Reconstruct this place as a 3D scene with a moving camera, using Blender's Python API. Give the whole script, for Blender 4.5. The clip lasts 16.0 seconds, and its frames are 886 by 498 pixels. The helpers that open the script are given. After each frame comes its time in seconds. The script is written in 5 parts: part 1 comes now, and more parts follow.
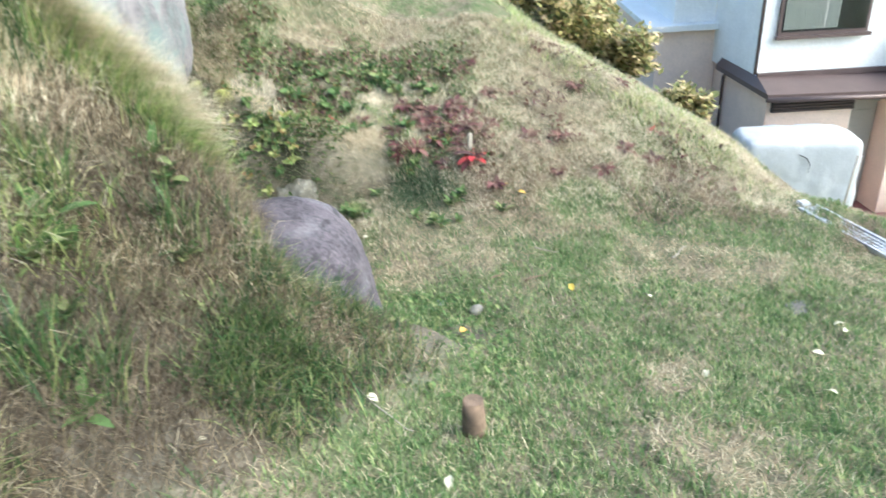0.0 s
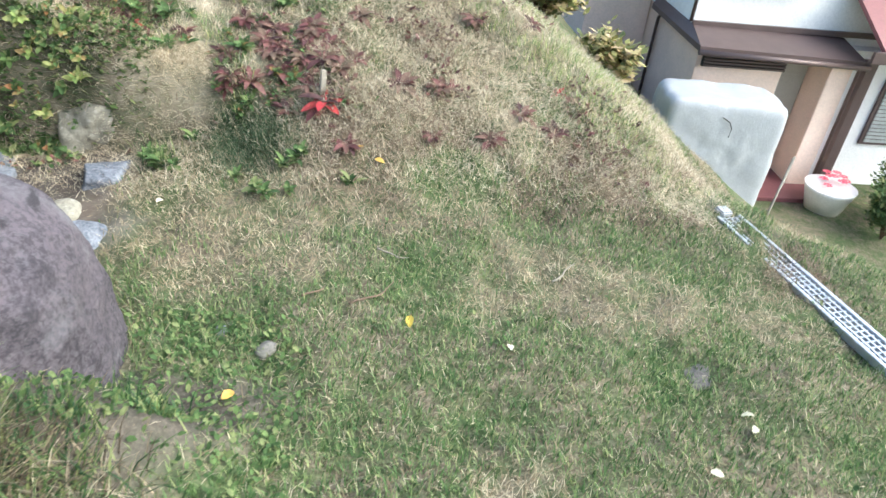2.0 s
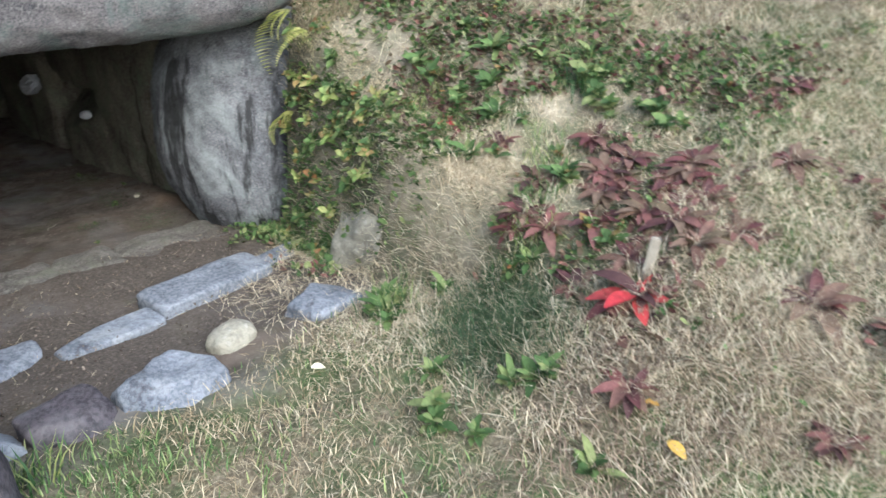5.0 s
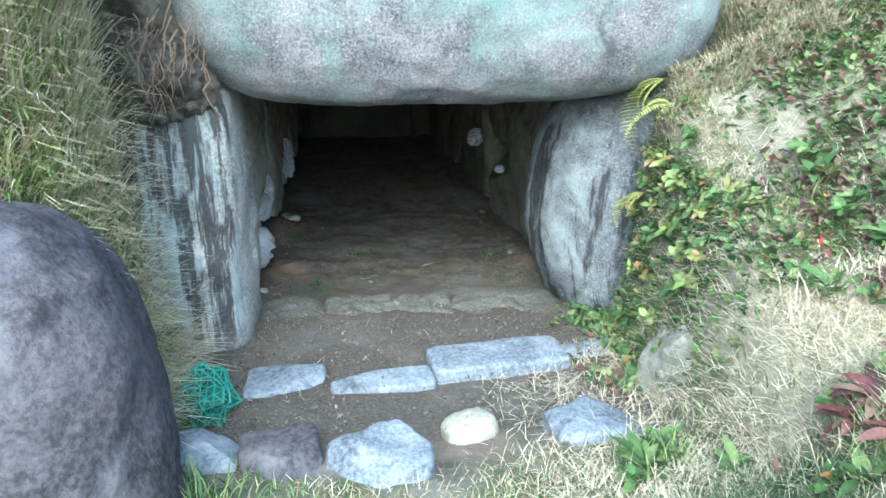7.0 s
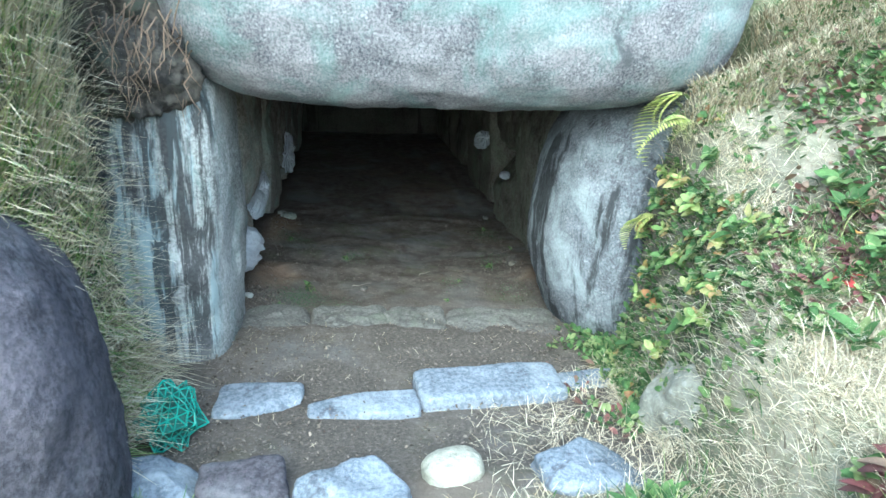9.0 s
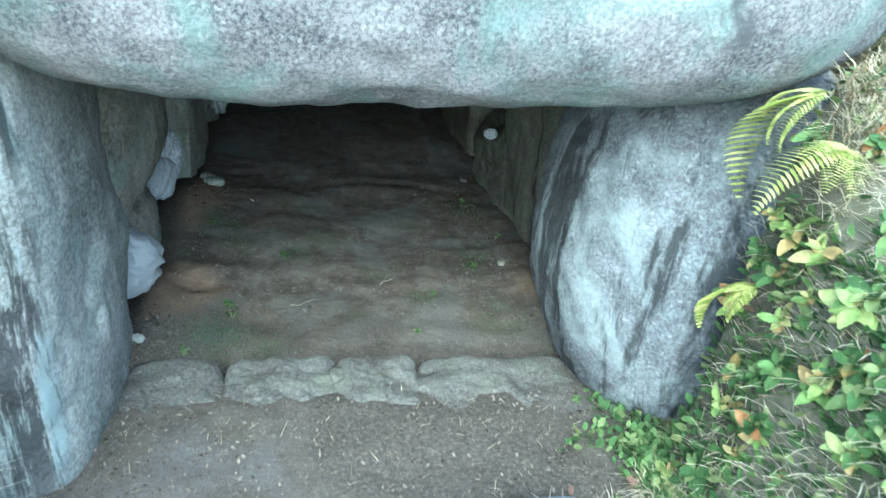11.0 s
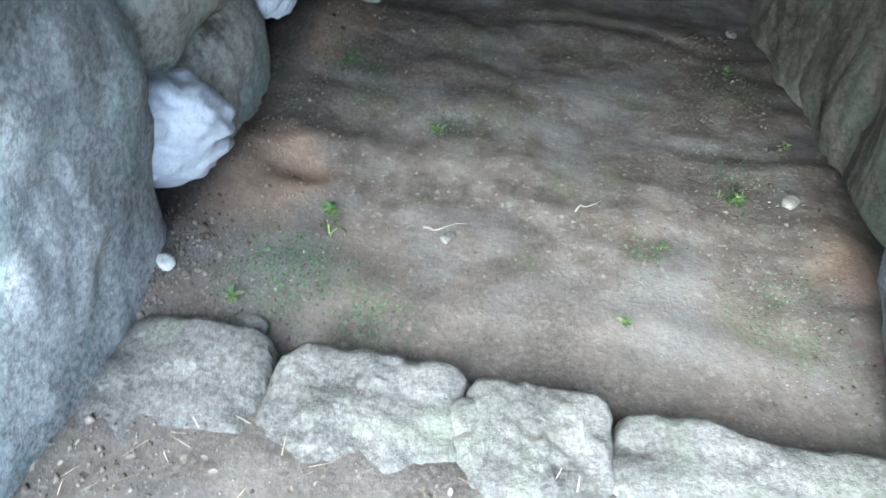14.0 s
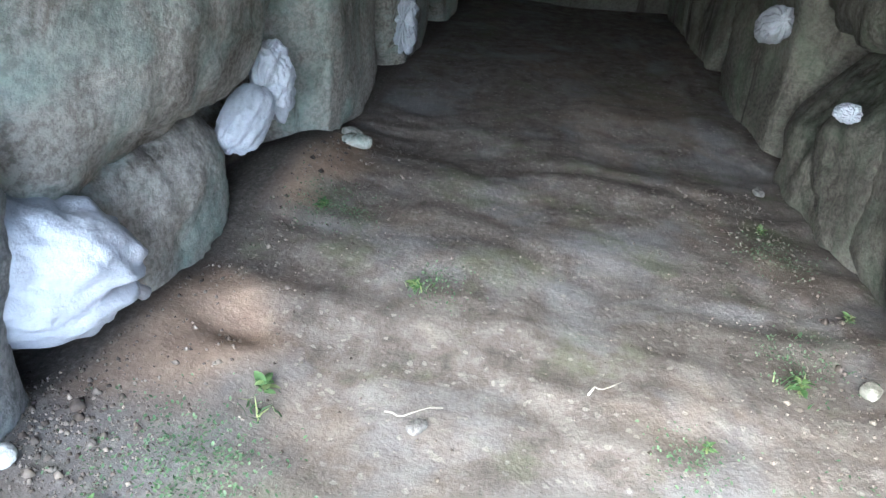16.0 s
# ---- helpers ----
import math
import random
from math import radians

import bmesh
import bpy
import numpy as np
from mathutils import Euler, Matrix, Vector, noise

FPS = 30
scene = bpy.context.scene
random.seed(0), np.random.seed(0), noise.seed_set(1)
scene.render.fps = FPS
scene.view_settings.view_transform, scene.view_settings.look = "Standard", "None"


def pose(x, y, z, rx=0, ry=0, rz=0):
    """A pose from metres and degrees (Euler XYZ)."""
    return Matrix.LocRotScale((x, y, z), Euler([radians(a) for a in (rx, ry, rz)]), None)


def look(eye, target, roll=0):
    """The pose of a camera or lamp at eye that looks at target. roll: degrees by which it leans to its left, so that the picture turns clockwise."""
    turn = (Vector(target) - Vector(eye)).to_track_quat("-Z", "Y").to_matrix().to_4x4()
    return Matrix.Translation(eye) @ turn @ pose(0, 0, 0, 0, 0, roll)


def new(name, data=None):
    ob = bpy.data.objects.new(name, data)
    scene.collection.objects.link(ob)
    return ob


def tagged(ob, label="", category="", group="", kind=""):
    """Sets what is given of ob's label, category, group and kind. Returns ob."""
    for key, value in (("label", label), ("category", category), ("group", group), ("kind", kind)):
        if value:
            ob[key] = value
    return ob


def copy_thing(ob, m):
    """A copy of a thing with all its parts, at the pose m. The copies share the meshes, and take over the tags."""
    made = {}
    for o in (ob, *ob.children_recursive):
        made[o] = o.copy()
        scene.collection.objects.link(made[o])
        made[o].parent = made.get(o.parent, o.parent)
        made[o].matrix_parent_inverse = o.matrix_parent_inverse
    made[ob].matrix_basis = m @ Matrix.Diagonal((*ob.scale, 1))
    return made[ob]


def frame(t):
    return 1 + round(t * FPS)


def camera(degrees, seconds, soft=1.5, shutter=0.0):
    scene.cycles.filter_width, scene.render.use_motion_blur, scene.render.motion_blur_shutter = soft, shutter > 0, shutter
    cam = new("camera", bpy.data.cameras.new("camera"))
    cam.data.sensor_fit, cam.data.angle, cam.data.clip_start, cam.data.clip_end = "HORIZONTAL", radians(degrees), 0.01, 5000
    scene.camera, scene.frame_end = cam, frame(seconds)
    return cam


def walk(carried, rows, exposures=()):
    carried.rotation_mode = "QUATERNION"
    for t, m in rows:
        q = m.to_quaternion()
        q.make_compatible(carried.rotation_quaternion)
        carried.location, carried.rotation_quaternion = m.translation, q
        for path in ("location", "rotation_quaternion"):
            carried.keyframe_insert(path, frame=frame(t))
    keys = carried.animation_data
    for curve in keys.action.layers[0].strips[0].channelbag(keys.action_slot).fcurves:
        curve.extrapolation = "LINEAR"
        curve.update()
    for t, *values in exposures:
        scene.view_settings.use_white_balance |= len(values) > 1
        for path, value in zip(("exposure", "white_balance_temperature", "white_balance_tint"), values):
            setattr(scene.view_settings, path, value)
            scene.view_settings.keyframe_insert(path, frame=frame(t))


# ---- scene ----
cam = camera(65.6, 16.0, soft=1.5, shutter=0.25)
LEVEL = Matrix.Translation((0, 0, 0.42)) @ Vector((-0.0424, -0.0901, 0.995)).rotation_difference(Vector((0, 0, 1))).to_matrix().to_4x4()
PATH = [
    (0, (0.084, -0.051, 1.541), (0.049, 1.814, 0.82), -1.1),
    (0.5, (0.085, 0.216, 1.58), (0.285, 2.003, 0.704), 3.9),
    (1, (0.321, 0.477, 1.584), (0.516, 2.299, 0.783), 3.1),
    (1.5, (0.462, 0.801, 1.543), (0.57, 2.595, 0.666), 2.8),
    (2, (0.539, 1.159, 1.546), (0.754, 2.903, 0.592), 8.1),
    (2.5, (0.779, 1.457, 1.503), (0.731, 3.25, 0.618), 5.6),
    (3, (0.826, 1.759, 1.41), (0.854, 3.566, 0.553), 8.5),
    (3.5, (0.929, 2.057, 1.377), (0.605, 3.849, 0.549), 7.6),
    (4, (0.947, 2.437, 1.255), (0.49, 4.206, 0.44), 7.1),
    (4.5, (1.003, 2.807, 1.251), (0.111, 4.409, 0.453), 5.4),
    (5, (0.958, 3.15, 1.188), (-0.214, 4.574, 0.417), 7.1),
    (5.2, (0.89, 3.28, 1.173), (-0.392, 4.6, 0.39), 8.5),
    (7.3, (0.841, 3.886, 1.178), (-1.005, 4.175, 0.464), 6.3),
    (7.5, (0.839, 3.889, 1.185), (-1.01, 4.182, 0.481), 7.3),
    (8, (0.825, 3.879, 1.182), (-1.034, 4.156, 0.5), 8.2),
    (8.2, (0.823, 3.895, 1.182), (-1.04, 4.159, 0.505), 7.9),
    (10.3, (-0.058, 4.026, 1.201), (-1.798, 4.457, 0.315), 9.7),
    (10.5, (-0.178, 4.05, 1.207), (-1.913, 4.41, 0.28), 9.0),
    (11, (-0.505, 4.056, 1.191), (-2.195, 4.503, 0.219), 10.9),
    (11.5, (-0.765, 4.155, 1.163), (-2.45, 4.549, 0.16), 9.5),
    (12, (-1.04, 4.314, 1.118), (-2.786, 4.546, 0.171), 7.1),
    (12.5, (-1.199, 4.337, 1.056), (-2.835, 4.554, -0.075), 7.6),
    (12.6, (-1.255, 4.332, 1.04), (-2.898, 4.579, -0.072), 8.1),
    (13, (-1.472, 4.285, 0.941), (-3.12, 4.507, -0.171), 7.8),
    (13.5, (-1.647, 4.272, 0.864), (-3.143, 4.281, -0.463), 7.3),
    (14, (-1.678, 4.163, 0.727), (-3.064, 4.154, -0.715), 11.5),
    (14.5, (-1.769, 4.122, 0.594), (-3.111, 4.081, -0.888), 18.1),
    (15, (-2.012, 4.223, 0.491), (-3.344, 4.081, -0.993), 14.1),
    (15.5, (-2.021, 4.227, 0.474), (-3.618, 4.067, -0.719), 11.1),
    (16, (-2.022, 4.227, 0.473), (-3.692, 4.087, -0.618), 10.4),
]
EXPOSURES = [(0.0, 1.8, 5750, 0), (3.0, 1.45, 5900, 3), (4.5, 1.3, 5750, 4), (5.2, 1.4, 5550, 3), (7.5, 2.1, 4900, -10), (8.2, 2.1, 4900, -10), (11.0, 2.3, 4650, -17), (12.5, 2.7, 4800, -6), (13.0, 3.0, 4850, -4), (13.5, 3.2, 4850, -4), (14.0, 3.3, 4850, -4), (15.0, 3.2, 4850, -3), (16.0, 3.95, 5000, 1)]
walk(cam, [(t, LEVEL @ look(eye, target, roll)) for t, eye, target, roll in PATH], EXPOSURES)

# ---- world, sun and exposure ----
world = bpy.data.worlds.new("overcast_sky")
scene.world = world
world.use_nodes = True
wn = world.node_tree.nodes
sky = wn.new("ShaderNodeTexSky")
sky.sky_type, sky.sun_disc = "NISHITA", False
sky.sun_elevation, sky.sun_rotation = radians(40), radians(105)
sky.air_density, sky.dust_density, sky.ozone_density = 1.0, 5.0, 1.0
world.node_tree.links.new(sky.outputs[0], wn["Background"].inputs[0])
wn["Background"].inputs[1].default_value = 0.15
sun = new("sun", bpy.data.lights.new("sun", "SUN"))
sun.data.energy, sun.data.angle, sun.data.color = 1.1, radians(80), (1.0, 0.97, 0.94)
sun.matrix_world = look((9.1, 1.6, 7.9), (0, 4, 0))


# ---- arithmetic of shapes ----
def ss(a, b, v):
    """Smooth step from a to b."""
    u = np.clip((np.asarray(v, float) - a) / (b - a), 0, 1)
    return u * u * (3 - 2 * u)


def lattice(i, j, k, seed):
    h = np.sin(i * 127.1 + j * 311.7 + k * 74.7 + seed * 53.3) * 43758.5453
    return h - np.floor(h)


def value_noise(x, y, z, seed=0):
    i, j, k = np.floor(x), np.floor(y), np.floor(z)
    u, v, w = x - i, y - j, z - k
    u, v, w = u * u * (3 - 2 * u), v * v * (3 - 2 * v), w * w * (3 - 2 * w)
    total = 0
    for a in (0, 1):
        for b in (0, 1):
            for c in (0, 1):
                weight = (u if a else 1 - u) * (v if b else 1 - v) * (w if c else 1 - w)
                total = total + weight * lattice(i + a, j + b, k + c, seed)
    return total * 2 - 1


def fbm(x, y, z, octaves=4, seed=0):
    total, amp = 0, 1.0
    for o in range(octaves):
        total = total + amp * value_noise(x * 2 ** o + 3.1 * o, y * 2 ** o + 7.7 * o, z * 2 ** o, seed + o)
        amp *= 0.5
    return total


def chamber_sides(x):
    """Where the ground turns up beside the forecourt and behind the passage's stones."""
    return np.interp(x, [-2.3, -2.0, -1.0, -0.7], [2.8, 3.06, 3.08, 3.2]), np.interp(x, [-2.0, -1.8, -1.3, -0.9], [5.6, 5.08, 5.03, 4.95])


def sand_spill(x, y):
    """Loose sand under the wall stones, with a hollow beside the sandbag."""
    a = np.exp(-(((x + 3.12) / 0.30) ** 2 + ((y - 3.50) / 0.22) ** 2))
    b = np.exp(-(((x + 4.25) / 0.42) ** 2 + ((y - 3.42) / 0.20) ** 2))
    pit = np.exp(-(((x + 3.20) / 0.09) ** 2 + ((y - 3.62) / 0.075) ** 2))
    c = np.exp(-(((x + 3.1) / 0.5) ** 2 + ((y - 5.12) / 0.13) ** 2))
    return a, b, c, pit


def slope_z(x, y):
    """Height of the ground inside the crest of the hill."""
    z = 0.5 * (1 - ss(0.8, 3.1, y)) + 0.05 * (1 - np.clip(x, -1.5, 6)) - 0.03 * np.clip(x - 1.8, 0, 2)
    floor_z = np.interp(x, [-9, -4.7, -3, -2.47, -2.39, -2.22, -1.6, -1.05, -0.3, 0.5], [-0.55, -0.48, -0.38, -0.365, -0.275, -0.236, -0.21, -0.13, -0.03, 0.02])
    near_wall, far_wall = chamber_sides(x)
    inside = ss(near_wall, near_wall + 0.25, y) * (1 - ss(far_wall + 0.08, far_wall + 0.22, y)) * ss(0.6, -0.5, x)
    z = z + (floor_z - z) * inside
    # bank beside the forecourt, with the boulder in its end
    d = np.maximum(0, -0.87 * x + 0.5 * y - 0.95)
    bank = np.where(d < 1, 0.75 * np.minimum(d, 1) ** 1.6, 0.75 + 1.15 * (d - 1))
    bank = np.where(bank < 1.5, bank, 1.5 + 0.9 * (1 - np.exp(-(bank - 1.5) / 0.9)))
    bank = np.minimum(bank, np.interp(x, [-1.9, -1.3, -0.9, -0.5, 0.2], [1.52, 1.10, 0.66, 0.14, 0.06]) + 0.42 * np.maximum(0, np.interp(x, [-1.2, -0.8], [3.15, 2.88]) - y))
    edge = np.interp(x, [-2.3, -2.0, -1.8, -1.6, -1.25, -0.9, -0.35, 0.2], [2.75, 2.95, 3.03, 3.08, 3.09, 2.96, 2.72, 2.5])
    z = z + (bank + 0.12 * ss(0.2, 1.0, d)) * (1 - ss(edge, edge + np.interp(x, [-1.25, -0.9], [0.17, 0.34]), y))
    # slope of the mound on the other side
    foot = np.interp(x, [-2.0, -1.7, -1.2, -0.6, 0.3, 1.8, 2.6], [5.6, 5.05, 5.0, 4.7, 4.2, 4.25, 4.75])
    rise = np.interp(x, [-1, 0, 1, 3], [0.46, 0.42, 0.36, 0.34])
    e = np.maximum(0, y - foot)
    z = z + rise * np.where(e < 0.4, e * e / 0.8, e - 0.2) + rise * 0.12 * np.minimum(e, 1)
    step = np.interp(x, [-3.2, -2.4, -1.7, -1.3, -0.9, -0.5, 0], [1.9, 1.1, 0.75, 0.45, 0.3, 0.1, 0])
    return z + step * ss(far_wall + 0.04, far_wall + 0.17, y)


def ground_z(x, y, rough=True):
    x, y = np.asarray(x, float), np.asarray(y, float)
    q = np.maximum(0, 0.749 * (x - 1.0) + 0.662 * (y - 6.35))
    z = slope_z(x - 0.749 * q, y - 0.662 * q)
    z = np.minimum(z, 2.7)
    z = z - 0.6 * np.where(q < 0.5, q * q, q - 0.25)
    z = np.maximum(z, -3.85)
    if rough:
        near_wall, far_wall = chamber_sides(x)
        inside = ss(near_wall, near_wall + 0.2, y) * (1 - ss(far_wall, far_wall + 0.2, y)) * ss(-0.6, -1.0, x)
        near = ss(12, 6, np.hypot(x, y - 3))
        a, b, c, pit = sand_spill(x, y)
        z = z + 0.055 * a + 0.10 * b + 0.05 * c - 0.05 * pit + 0.09 * np.exp(-(((x + 2.62) / 0.24) ** 2 + ((y - 3.45) / 0.2) ** 2)) * ss(-2.45, -2.52, x)
        deep = inside * ss(-2.5, -2.8, x)
        z = z + deep * (0.013 * fbm(x * 2.6, y * 1.3, 0 * x, 2, 41) + 0.014 * np.abs(fbm(x * 6, y * 2.2, 0 * x, 3, 43)))
        z = z + near * (1 - 0.6 * inside) * (0.030 * fbm(x * 2.2, y * 2.2, 0 * x, 3, 4) + 0.014 * fbm(x * 9, y * 9, 0 * x, 2, 9))
    return z


def smooth(me):
    me.polygons.foreach_set("use_smooth", np.ones(len(me.polygons), bool))
    return me


def mesh_np(name, verts, faces, material, flat=False):
    """A mesh from arrays; faces: a list of index arrays of one width each."""
    me = bpy.data.meshes.new(name)
    me.vertices.add(len(verts))
    me.vertices.foreach_set("co", np.asarray(verts, np.float32).ravel())
    loops = np.concatenate([f.ravel() for f in faces]).astype(np.int32)
    totals = np.concatenate([np.full(len(f), f.shape[1], np.int32) for f in faces])
    me.loops.add(len(loops))
    me.loops.foreach_set("vertex_index", loops)
    me.polygons.add(len(totals))
    me.polygons.foreach_set("loop_start", np.concatenate([[0], np.cumsum(totals)[:-1]]).astype(np.int32))
    me.update(calc_edges=True)
    me.materials.append(material)
    return me if flat else smooth(me)


def part(name, bm, material, parent=None, label=""):
    """Links a bmesh as one mesh object under a thing or a part."""
    me = bpy.data.meshes.new(name)
    bm.to_mesh(me)
    bm.free()
    me.materials.append(material)
    ob = new(name, me)
    if parent:
        ob.parent = parent
    return tagged(ob, label)


def add_mesh(name, me, parent=None, label=""):
    ob = new(name, me)
    if parent:
        ob.parent = parent
    return tagged(ob, label)


def box(bm, x0, x1, y0, y1, z0, z1, bevel=0.0):
    made = bmesh.ops.create_cube(bm, size=1)
    bmesh.ops.scale(bm, vec=(x1 - x0, y1 - y0, z1 - z0), verts=made["verts"])
    bmesh.ops.translate(bm, vec=((x0 + x1) / 2, (y0 + y1) / 2, (z0 + z1) / 2), verts=made["verts"])
    if bevel:
        edges = list({e for v in made["verts"] for e in v.link_edges})
        bmesh.ops.bevel(bm, geom=edges, offset=bevel, segments=2, affect="EDGES")
    return bm


def boxed(x0, x1, y0, y1, z0, z1, bevel=0.0):
    return box(bmesh.new(), x0, x1, y0, y1, z0, z1, bevel)


def tube(points, radii, sides=8):
    """A tapered tube through points."""
    bm = bmesh.new()
    rings = []
    for n, p in enumerate(points):
        p = Vector(p)
        ahead = Vector(points[min(n + 1, len(points) - 1)]) - Vector(points[max(n - 1, 0)])
        q = ahead.to_track_quat("Z", "Y")
        r = radii[n] if hasattr(radii, "__len__") else radii
        rings.append([bm.verts.new(p + q @ Vector((r * math.cos(2 * math.pi * k / sides), r * math.sin(2 * math.pi * k / sides), 0))) for k in range(sides)])
    for a, b in zip(rings, rings[1:]):
        for k in range(sides):
            bm.faces.new((a[k], a[(k + 1) % sides], b[(k + 1) % sides], b[k])).smooth = True
    bm.faces.new(rings[0][::-1])
    bm.faces.new(rings[-1])
    return bm


def stone_mesh(name, half, material, boxy=3.0, detail=24, lump=0.08, grain=0.012, seed=0, cuts=0, freq=1.6):
    """A weathered block: a rounded box, lumpy, with a few broken planes."""
    n = detail
    a = np.tan(np.linspace(-1, 1, n + 1) * math.pi / 4)
    u, v = [g.ravel() for g in np.meshgrid(a, a, indexing="ij")]
    one = np.ones_like(u)
    verts, quads = [], []
    idx = np.arange((n + 1) ** 2).reshape(n + 1, n + 1)
    for f, (ax, sign) in enumerate([(0, 1), (0, -1), (1, 1), (1, -1), (2, 1), (2, -1)]):
        p = np.zeros((len(u), 3))
        p[:, ax], p[:, (ax + 1) % 3], p[:, (ax + 2) % 3] = sign * one, u * sign, v
        verts.append(p)
        q = np.stack([idx[:-1, :-1], idx[1:, :-1], idx[1:, 1:], idx[:-1, 1:]], -1).reshape(-1, 4)
        quads.append(q + f * len(u))
    p, q = np.concatenate(verts), np.concatenate(quads)
    key = np.round(p * 1e4).astype(np.int64)
    _, first, back = np.unique(key, axis=0, return_index=True, return_inverse=True)
    p, q = p[first], back.ravel()[q]
    p = p / (np.abs(p) ** boxy).sum(1, keepdims=True) ** (1 / boxy)
    rng = np.random.default_rng(seed)
    for _ in range(cuts):
        d = rng.normal(size=3)
        d /= np.linalg.norm(d)
        over = np.maximum(0, p @ d - rng.uniform(0.72, 0.9))
        p = p - over[:, None] * d * 0.9
    half = np.array(half)
    s = half.mean()
    w = p * half
    k = freq / s
    away = w / (np.linalg.norm(w, axis=1, keepdims=True) + 1e-9)
    move = lump * s * fbm(w[:, 0] * k + 9, w[:, 1] * k, w[:, 2] * k, 3, seed) + grain * s * fbm(w[:, 0] * k * 7, w[:, 1] * k * 7, w[:, 2] * k * 7, 3, seed + 20)
    return mesh_np(name, w + away * move[:, None], [q], material)


def stone(name, centre, half, material, label, turn=(0, 0, 0), category="stone", group="", **more):
    ob = new(name, stone_mesh(name, half, material, **more))
    ob.matrix_world = pose(*centre, *turn)
    return tagged(ob, label, category, group)


# ---- materials ----
def material(name):
    m = bpy.data.materials.new(name)
    m.use_nodes = True
    t = m.node_tree
    return m, t, t.nodes["Principled BSDF"]


def node(t, kind, **values):
    n = t.nodes.new(kind)
    for key, value in values.items():
        n.inputs[key].default_value = value
    return n


def ramp(t, source, stops):
    r = t.nodes.new("ShaderNodeValToRGB")
    while len(r.color_ramp.elements) < len(stops):
        r.color_ramp.elements.new(0.5)
    for e, (at, c) in zip(r.color_ramp.elements, stops):
        e.position, e.color = at, (*c, 1) if len(c) == 3 else c
    t.links.new(source, r.inputs[0])
    return r.outputs[0]


def blend(t, factor, a, b, how="MIX"):
    m = t.nodes.new("ShaderNodeMix")
    m.data_type, m.blend_type = "RGBA", how
    for socket, value in ((m.inputs[0], factor), (m.inputs[6], a), (m.inputs[7], b)):
        if isinstance(value, bpy.types.NodeSocket):
            t.links.new(value, socket)
        elif isinstance(value, (int, float)):
            socket.default_value = value
        else:
            socket.default_value = (*value, 1)
    return m.outputs[2]


def noise_of(t, coords, scale, detail=4.0, rough=0.6, distortion=0.0):
    n = node(t, "ShaderNodeTexNoise", Scale=scale, Detail=detail, Roughness=rough, Distortion=distortion)
    t.links.new(coords, n.inputs["Vector"])
    return n.outputs[0]


def mapped(t, coords, scale):
    m = t.nodes.new("ShaderNodeMapping")
    m.inputs["Scale"].default_value = scale
    t.links.new(coords, m.inputs["Vector"])
    return m.outputs[0]


def bump(t, height, strength, distance, bsdf, after=None):
    b = node(t, "ShaderNodeBump", Strength=strength, Distance=distance)
    t.links.new(height, b.inputs["Height"])
    if after:
        t.links.new(after, b.inputs["Normal"])
    t.links.new(b.outputs[0], bsdf.inputs["Normal"])
    return b.outputs[0]


def granite(name, pale, dark, tint=(0.2, 0.34, 0.3), tinted=0.5, stain=(0.03, 0.03, 0.03), stained=0.4, streak=True, rough=0.85, fleck=60.0, spots=(0.62, 0.62, 0.6), worn=False):
    """Weathered stone: crystal flecks, lichen tints, and dark runs of water and moss."""
    m, t, b = material(name)
    place = t.nodes.new("ShaderNodeNewGeometry").outputs["Position"]
    cells = node(t, "ShaderNodeTexVoronoi", Scale=fleck)
    t.links.new(place, cells.inputs["Vector"])
    speck = ramp(t, noise_of(t, place, fleck * 0.9, 3, 0.75), [(0.40, dark), (0.58, pale)])
    big = ramp(t, noise_of(t, place, 2.6, 5, 0.62), [(0.40, (0, 0, 0)), (0.60, (1, 1, 1))])
    col = blend(t, 0.5, speck, blend(t, big, dark, pale))
    grit = ramp(t, cells.outputs["Color"], [(0.78, (0, 0, 0)), (0.86, (1, 1, 1))])
    col = blend(t, blend(t, 0.16, (0, 0, 0), grit), col, spots)
    moss = ramp(t, noise_of(t, place, 3.7, 6, 0.68, 0.6), [(0.62 - 0.22 * tinted, (0, 0, 0)), (0.80 - 0.14 * tinted, (1, 1, 1))])
    col = blend(t, blend(t, 0.62, (0, 0, 0), moss), col, tint)
    lines = mapped(t, place, (7, 7, 0.9)) if streak else place
    runs = ramp(t, noise_of(t, lines, 1.0 if streak else 4.5, 6, 0.66, 0.4), [(0.66 - 0.12 * stained, (0, 0, 0)), (0.74 - 0.12 * stained, (1, 1, 1))])
    if worn:
        rain = t.nodes.new("ShaderNodeAttribute")
        rain.attribute_name = "rain_face"
        fine_lines = mapped(t, place, (19, 19, 1.7))
        runs = ramp(t, noise_of(t, fine_lines, 1.0, 5, 0.7, 0.3), [(0.44, (0, 0, 0)), (0.53, (1, 1, 1))])
        film = ramp(t, noise_of(t, lines, 1.7, 5, 0.6, 0.3), [(0.5, (0, 0, 0)), (0.6, (1, 1, 1))])
        col = blend(t, blend(t, rain.outputs["Fac"], (0, 0, 0), film), col, (0.25, 0.295, 0.305))
        runs = blend(t, rain.outputs["Fac"], (0, 0, 0), runs)
    col = blend(t, blend(t, 0.85, (0, 0, 0), runs), col, stain)
    t.links.new(col, b.inputs["Base Color"])
    b.inputs["Roughness"].default_value = rough
    b.inputs["Specular IOR Level"].default_value = 0.25
    one = bump(t, noise_of(t, place, 9, 8, 0.7), 0.5, 0.03, b)
    bump(t, noise_of(t, place, fleck * 1.1, 3, 0.8), 0.45, 0.006, b, one)
    return m


